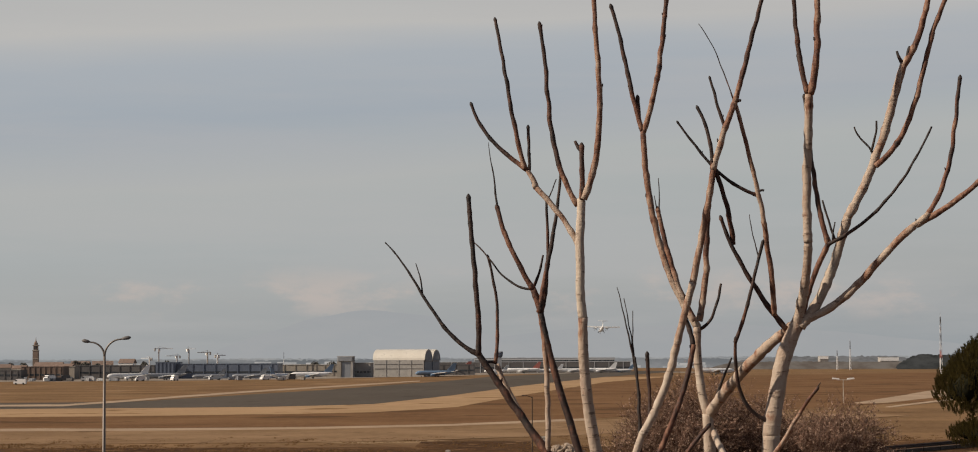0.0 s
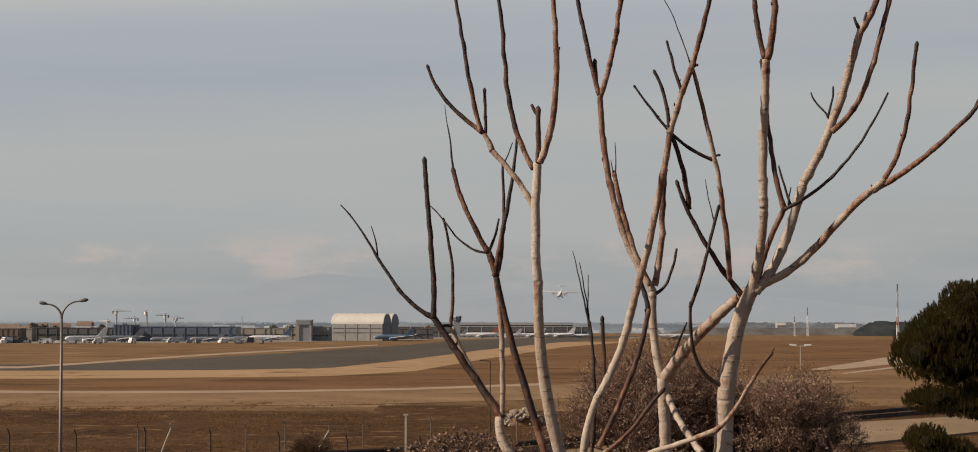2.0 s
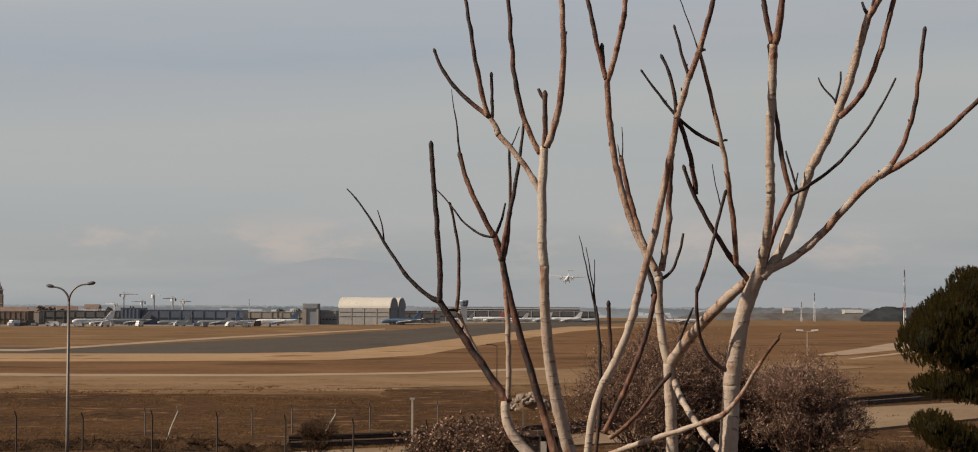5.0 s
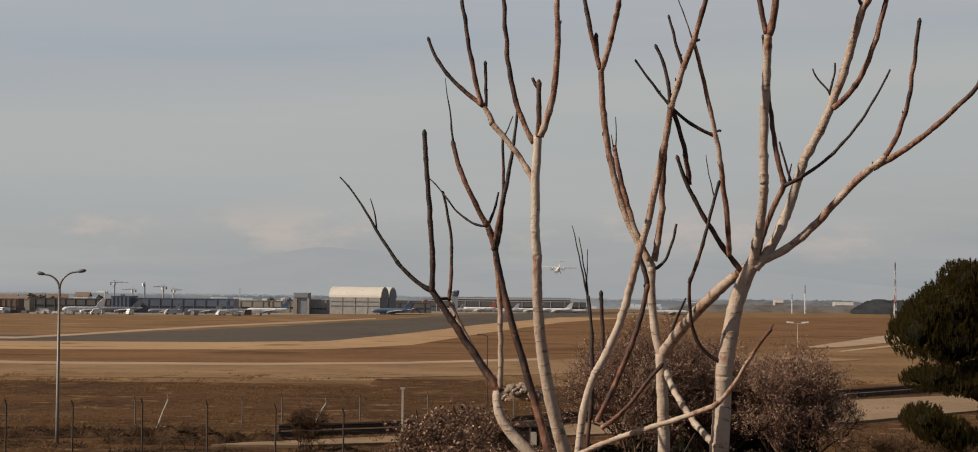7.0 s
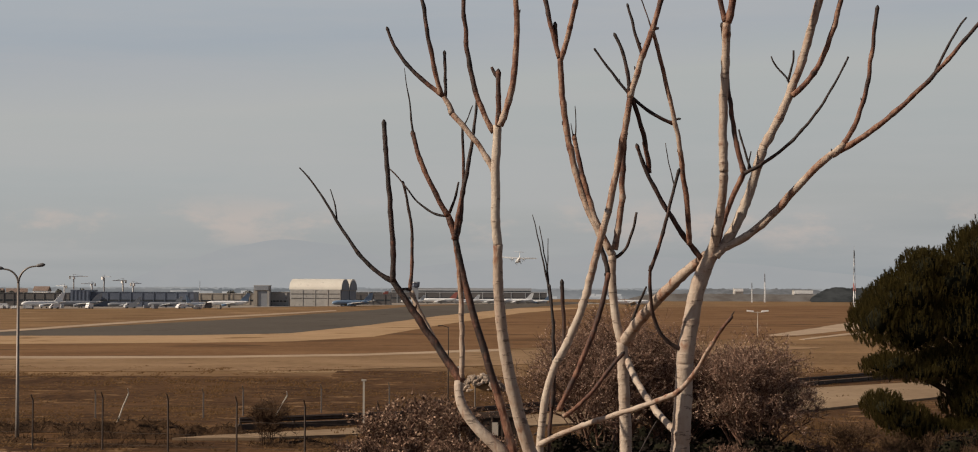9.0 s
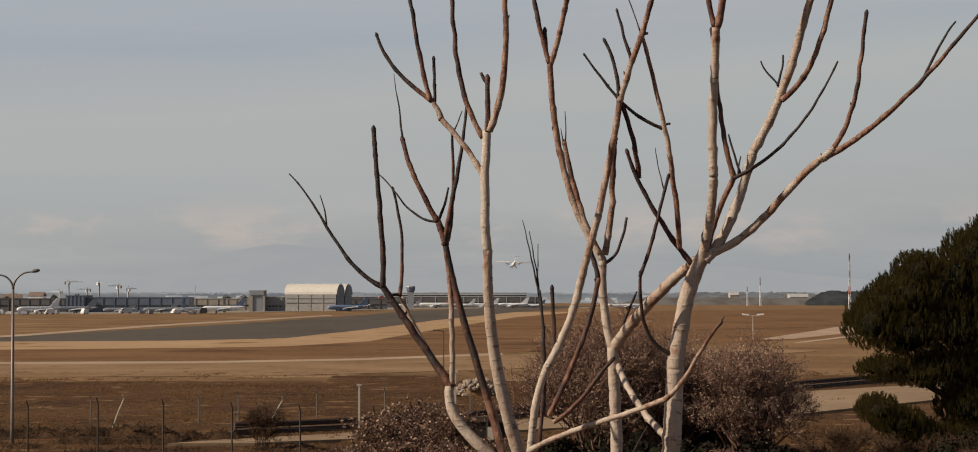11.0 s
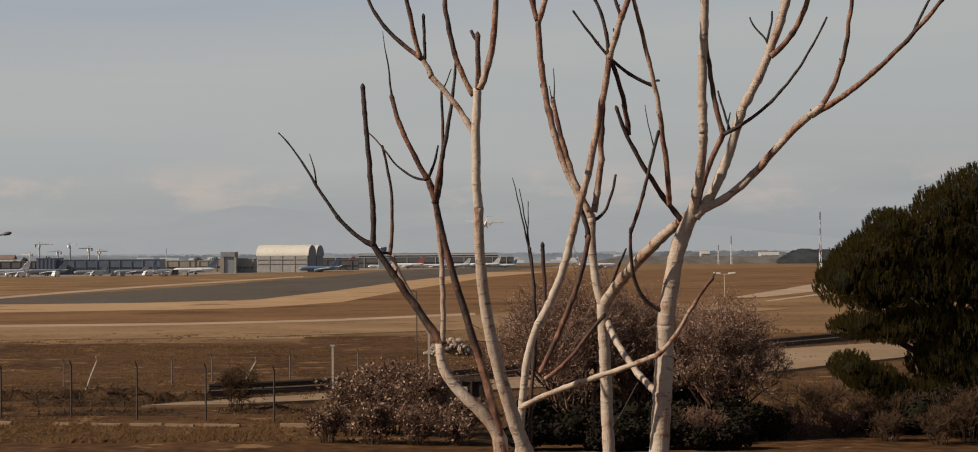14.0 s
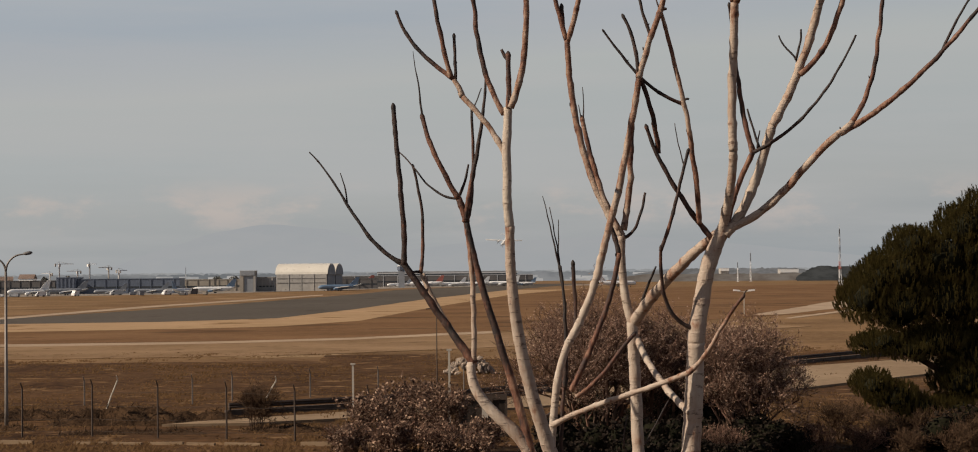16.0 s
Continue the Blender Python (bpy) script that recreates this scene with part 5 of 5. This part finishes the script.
def far_tree(x, y, w, h, seed):
    """A small round-headed tree among the roofs: trunk and a crown of leaf clumps."""
    rng = random.Random(seed)
    ob = thing("village_tree", (x, y, 0), "small dark tree among the village roofs", "tree", "village trees")
    part("trunk", Geo().tube([(0, 0, -0.3), (0.1, 0, h * 0.6)], [0.3, 0.18], 6), M_PINEBARK, ob)
    crown = Geo()
    for _ in range(420):
        n = Vector((rng.gauss(0, 1), rng.gauss(0, 1), rng.gauss(0, 1))).normalized() * rng.uniform(0.5, 1.05)
        p = Vector((n.x * w / 2, n.y * w / 2, h * 0.68 + n.z * h * 0.32))
        a = Vector((rng.uniform(-1, 1), rng.uniform(-1, 1), rng.uniform(-1, 1))).normalized() * rng.uniform(0.3, 0.6)
        b = a.orthogonal() * 0.7
        crown.poly([p - a, p + b, p + a, p - b])
    part("crown", crown, M_FARLEAF, ob)


M_FARLEAF = leafy("dull far leaves", (0.075, 0.074, 0.064), (0.15, 0.145, 0.13), 0.9, 0.1)
for i, (x, y, w, h) in enumerate(((-302, 1450, 7, 10.5), (-298, 1460, 6, 9.5), (-286, 1440, 5, 8.5), (-318, 1450, 5, 8.5), (-335, 1440, 6, 9), (-262, 1480, 5, 9.5), (-250, 1500, 6, 10), (-346, 1450, 6, 9), (-127, 1400, 7, 9), (-119, 1390, 6, 8.5), (-84, 1420, 8, 10.5), (-139, 1410, 6, 9))):
    far_tree(x, y, w, h, 200 + i)


def crane(x, y, h, jib, turn, mat):
    ob = thing("tower_crane", (x, y, 0), "distant construction tower crane with a long jib", "crane", "building cranes", turn=turn)
    part("mast", Geo().box((-0.5, -0.5, -1), (0.5, 0.5, h)), mat, ob)
    part("cab", Geo().box((-0.9, -2.2, h - 1.5), (0.9, -0.7, h + 0.8)), M_WHITE, ob)
    part("jib", Geo().prism([(-0.6, -0.4, h + 0.6), (-0.6, 0.4, h + 0.6), (-0.6, 0, h + 1.2)], (jib, 0, 0)), mat, ob)
    part("counter_jib", Geo().box((-jib * 0.3, -0.5, h + 0.6), (0.6, 0.5, h + 1.1)), mat, ob)
    part("counterweight", Geo().box((-jib * 0.3, -0.8, h - 1.4), (-jib * 0.22, 0.8, h + 1.2)), M_CONCRETE, ob)
    part("apex", Geo().tube([(0, 0, h), (0, 0, h + 3.0)], [0.5, 0.12], 5), mat, ob)
    for e in (jib * 0.62, -jib * 0.26):
        part("tie", Geo().tube([(0, 0, h + 2.9), (e, 0, h + 1.2)], [0.09, 0.09], 4), mat, ob)
    return ob


# light greys put the distance haze into the cranes' paint
for px, d, h, j, t, m in ((-323.7, 1900, 20, 13, 20, M_GREYPAINT), (-324.0, 2000, 14, 11, 205, M_GREYPAINT), (-305.3, 1950, 20, 12, -50, M_SLATEPAINT), (-295.9, 2000, 17, 11, 215, M_CONCRETE), (-272.4, 1900, 14, 9, 40, M_GREYPAINT), (-349.3, 2000, 12, 9, 165, M_GREYPAINT)):
    crane(px, d, h, j, t, m)

ctower = thing("control_tower", (-21.8, 1500, 0), "dark slate control tower with a wider glazed top", "tower")
part("shaft", Geo().box((-2.1, -2.1, -1), (2.1, 2.1, 11.5)), M_SLATEPAINT, ctower)
part("cab", Geo().tube([(0, 0, 11.5), (0, 0, 12.4), (0, 0, 14.6)], [2.4, 3.0, 3.2], 8), M_BLUEWALL, ctower)
part("roof", Geo().tube([(0, 0, 14.6), (0, 0, 15.4)], [3.4, 3.0], 8), M_SLATEPAINT, ctower)


def lattice_mast(x, y, h, w, label):
    """A three-legged red and white mast."""
    ob = thing("radio_mast", (x, y, 0), label, "mast")
    n = 7
    for i in range(n):
        z0, z1 = h * i / n, h * (i + 1) / n
        s0, s1 = w * (1 - 0.75 * i / n), w * (1 - 0.75 * (i + 1) / n)
        g = Geo()
        for a in range(3):
            b = 2 * math.pi * a / 3
            c = 2 * math.pi * (a + 1) / 3
            p0, p1 = (s0 * math.cos(b), s0 * math.sin(b), z0), (s1 * math.cos(b), s1 * math.sin(b), z1)
            g.tube([p0, p1], [w * 0.15] * 2, 5)
            g.tube([p0, (s1 * math.cos(c), s1 * math.sin(c), z1)], [w * 0.08] * 2, 4)
        part("section", g, (M_DARKWALL if i > 4 else M_WHITE) if h < 30 else (M_WHITE, M_WHITE, M_RED, M_GREYPAINT, M_SLATEPAINT, M_GREYPAINT, M_DARKWALL)[i], ob)
    part("aerial", Geo().tube([(0, 0, h), (0, 0, h * 1.08)], [w * 0.12, w * 0.06], 5), M_GREYPAINT, ob)
    return ob


lattice_mast(238.2, 1274, 33.5, 0.95, "tall red and white lattice mast on the airfield")
lattice_mast(277.0, 1900, 25, 0.9, "white lattice mast with a dark top on the airfield")
lattice_mast(265.7, 1900, 17, 0.8, "small white lattice mast with a dark top on the airfield")
lattice_mast(-158.1, 1400, 15, 0.35, "thin floodlight mast behind the apron")
block("mast_hut", 236.6, 239.5, 1262, 3, 3.0, M_WHITE, "small white hut at the foot of the mast", "hut")

tlight = thing("approach_light", (63.4, 445, 0), "pale approach light on a mast with a crossbar", "light")
part("mast", Geo().tube([(0, 0, -0.2), (0, 0, 4.81)], [0.10, 0.07], 7), M_POST, tlight)
part("crossbar", Geo().box((-1.4, -0.06, 4.62), (1.4, 0.06, 4.74)), M_POST, tlight)
for side in (-1, 1):
    part("lamp_head", Geo().prism([(side * 0.75, -0.3, 4.74), (side * 2.2, -0.3, 4.84), (side * 2.2, -0.3, 5.14), (side * 0.9, -0.3, 5.04)][::side], (0, 0.6, 0)), M_WHITE, tlight, "flat white lamp head")


# ---- the landing turboprop
def turboprop(at, turn, span):
    k = span / 27.0
    ob = new("turboprop_airplane")
    ob.matrix_basis = pose(*at, -4.0, 2.0, turn)
    tagged(ob, "white high-wing turboprop airplane descending with wheels down", "airplane")
    body = Geo().tube([(0, y * k, u * k) for y, u in ((-13.5, 1.2), (-12, 1.0), (-8, 0.5), (-4, 0), (7, 0), (10, -0.1), (12, -0.3), (13.2, -0.5))], [r * k for r in (0.1, 0.45, 1.0, 1.35, 1.35, 1.25, 0.8, 0.1)], 14)
    f = part("fuselage", body, M_WHITE, ob, smooth=True)
    for s in (-1, 1):
        part("wing", Geo().prism([(0, 1.6 * k, 1.4 * k), (s * 4.5 * k, 1.6 * k, 1.42 * k), (s * 13.5 * k, 1.0 * k, 1.75 * k), (s * 13.5 * k, -0.2 * k, 1.75 * k), (s * 4.5 * k, -1.0 * k, 1.42 * k), (0, -1.0 * k, 1.4 * k)][::s], (0, 0, 0.75 * k)), M_WHITE, ob)
        eng = part("engine", Geo().tube([(s * 4.1 * k, y * k, z * k) for y, z in ((-1.5, 1.2), (0.5, 1.0), (3.2, 1.05), (3.9, 1.1))], [0.3 * k, 0.55 * k, 0.5 * k, 0.15 * k], 10), M_WHITE, ob, smooth=True)
        for b in range(6):
            a = math.pi / 3 * b + 0.2
            part("propeller_blade", Geo().tube([(s * 4.1 * k, 3.8 * k, 1.1 * k), (s * 4.1 * k + 1.0 * k * math.cos(a), 3.8 * k, 1.1 * k + 1.0 * k * math.sin(a)), (s * 4.1 * k + 1.95 * k * math.cos(a), 3.8 * k, 1.1 * k + 1.95 * k * math.sin(a))], [0.08 * k, 0.14 * k, 0.06 * k], 5), M_TYRE, eng)
        part("stabiliser", Geo().prism([(0, -11.2 * k, 5.1 * k), (s * 3.7 * k, -11.9 * k, 5.1 * k), (s * 3.7 * k, -13.0 * k, 5.1 * k), (0, -13.4 * k, 5.1 * k)][::-s], (0, 0, 0.2 * k)), M_WHITE, ob)
        part("gear_pod", Geo().tube([(s * 1.4 * k, y * k, -1.0 * k) for y in (-2, -1, 1.5, 2.5)], [0.1 * k, 0.5 * k, 0.5 * k, 0.1 * k], 8), M_GREYPAINT, ob, smooth=True)
        part("wheel", Geo().tube([(s * 1.9 * k, 0, -2.1 * k), (s * 2.3 * k, 0, -2.1 * k)], [0.45 * k] * 2, 10), M_TYRE, ob)
        part("gear_leg", Geo().tube([(s * 1.5 * k, 0, -1.0 * k), (s * 2.1 * k, 0, -2.1 * k)], [0.12 * k] * 2, 6), M_GREYPAINT, ob)
    part("nose_wheel", Geo().tube([(-0.15 * k, 10 * k, -2.2 * k), (0.15 * k, 10 * k, -2.2 * k)], [0.35 * k] * 2, 10), M_TYRE, ob)
    part("nose_leg", Geo().tube([(0, 10 * k, -1.0 * k), (0, 10 * k, -2.2 * k)], [0.1 * k] * 2, 6), M_GREYPAINT, ob)
    part("fin", Geo().prism([(-0.12 * k, -8.0 * k, 0.9 * k), (-0.12 * k, -12.6 * k, 1.0 * k), (-0.12 * k, -13.3 * k, 5.1 * k), (-0.12 * k, -11.2 * k, 5.1 * k)], (0.24 * k, 0, 0)), M_WHITE, ob)
    return ob


turboprop((52.04, 1600.0, 31.6), 3, 27)

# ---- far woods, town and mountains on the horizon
def haze_glow_material(name, low, high, scale):
    """A backdrop for the distance: the haze of kilometres of air is put into colours that glow."""
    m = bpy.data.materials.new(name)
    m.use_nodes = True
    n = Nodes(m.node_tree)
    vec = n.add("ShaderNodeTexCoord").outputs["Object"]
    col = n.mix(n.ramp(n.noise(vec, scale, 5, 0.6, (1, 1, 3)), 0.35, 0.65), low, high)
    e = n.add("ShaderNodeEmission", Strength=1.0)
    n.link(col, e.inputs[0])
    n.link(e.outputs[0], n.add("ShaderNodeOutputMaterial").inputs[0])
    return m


M_FARWOOD = haze_glow_material("far woods with painted haze", (0.15, 0.158, 0.165), (0.235, 0.236, 0.238), 0.02)
M_FARTOWN = haze_glow_material("far town with painted haze", (0.225, 0.235, 0.245), (0.31, 0.31, 0.305), 0.02)
M_GROVE = haze_glow_material("far dark grove with painted haze", (0.028, 0.028, 0.026), (0.062, 0.060, 0.056), 0.05)
M_HEATH = haze_glow_material("far heath with painted haze", (0.12, 0.115, 0.112), (0.19, 0.183, 0.178), 0.05)
M_BANK = haze_glow_material("far bank with painted haze", (0.115, 0.090, 0.072), (0.165, 0.138, 0.115), 0.05)
M_FARHOUSE = haze_glow_material("far houses with painted haze", (0.26, 0.26, 0.26), (0.42, 0.40, 0.38), 0.05)
M_HILL = haze_glow_material("far mountains with painted haze", (0.341, 0.353, 0.364), (0.353, 0.361, 0.369), 0.009)


def skyline(name, y, x0, x1, step, base, rise, mat, seed, rough, label, fade=0.0):
    """An uneven band of far trees and roofs standing on the horizon; fade: the share of its length over which each end sinks."""
    rng = random.Random(seed)
    n = int((x1 - x0) / step)
    g, hold, left = Geo(), 0.0, 0
    for i in range(n + 1):
        x = x0 + (x1 - x0) * i / n
        if left <= 0:
            hold, left = rng.uniform(0, rough), rng.choice((1, 1, 2, 3, 4))
        left -= 1
        h = base + rise * (noise.noise((x * 0.004, seed, 0.0)) * 0.45 + noise.noise((x * 0.03, seed, 2.0)) * 0.3 + abs(noise.noise((x * 0.16, seed, 4.0))) * 0.5) + hold + rng.uniform(0, 0.35) * rough
        end = min(1.0, min(i, n - i) / (fade * n)) if fade else 1.0
        h = max(1.0 + (h - 1.0) * math.sqrt(end), 1.0)
        g.v += [(x, y, -5), (x, y, h), (x, y + 8, h)]
        if i:
            a, b = 3 * (i - 1), 3 * i
            g.f += [(a, b, b + 1, a + 1), (a + 1, b + 1, b + 2, a + 2)]
    return solid(name, g, mat, label, "backdrop", "structure")


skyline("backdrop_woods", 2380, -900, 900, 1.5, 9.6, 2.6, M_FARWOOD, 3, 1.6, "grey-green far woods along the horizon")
skyline("backdrop_town", 3000, -1200, 1200, 2.5, 12.2, 1.2, M_FARTOWN, 6, 1.6, "pale far town with painted haze along the horizon")


skyline("backdrop_heath", 2340, 200.2, 432.8, 1.6, 10.6, 3.0, M_HEATH, 17, 1.2, "grey-brown far heath with painted haze beyond the field", 0.2)
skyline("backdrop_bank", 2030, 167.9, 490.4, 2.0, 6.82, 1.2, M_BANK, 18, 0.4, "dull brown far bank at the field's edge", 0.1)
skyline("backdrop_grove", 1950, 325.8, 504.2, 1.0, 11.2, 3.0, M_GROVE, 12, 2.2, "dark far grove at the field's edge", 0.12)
rng = random.Random(14)
g = Geo()
for _ in range(240):
    x = rng.uniform(-620, 700)
    w, h = rng.uniform(2.5, 9), rng.uniform(2.0, 5.5)
    z = 8.45 + rng.uniform(-3.5, 2.0)
    g.box((x - w, 2366, z - 6), (x + w, 2372, z - 6 + h))
solid("backdrop_houses", g, M_FARHOUSE, "pale far houses with painted haze along the horizon", "backdrop", "structure")


def mountain(name, y, centre, half, height, mat, seed, label, foot=0.0):
    """A broad ridge with an uneven crest."""
    crest = []
    for i in range(61):
        s = -1 + i / 30
        h = height * (1 - abs(s) ** 1.6) + height * 0.10 * noise.noise((s * 5, seed, 0)) * (1 - abs(s))
        crest.append((centre + half * s, y, foot + max(h, 0)))
    return solid(name, Geo().prism([(centre - half, y, foot - 1)] + crest + [(centre + half, y, foot - 1)], (0, 20, 0)), mat, label, "backdrop", "structure")


mountain("backdrop_mountain", 4700, -335.6, 420, 119.55, M_HILL, 2.0, "glowing blue-grey mountain backdrop with painted haze")
mountain("backdrop_mountain_far", 4750, 338.8, 900, 87.06, M_HILL, 5.0, "glowing blue-grey mountain range backdrop with painted haze")
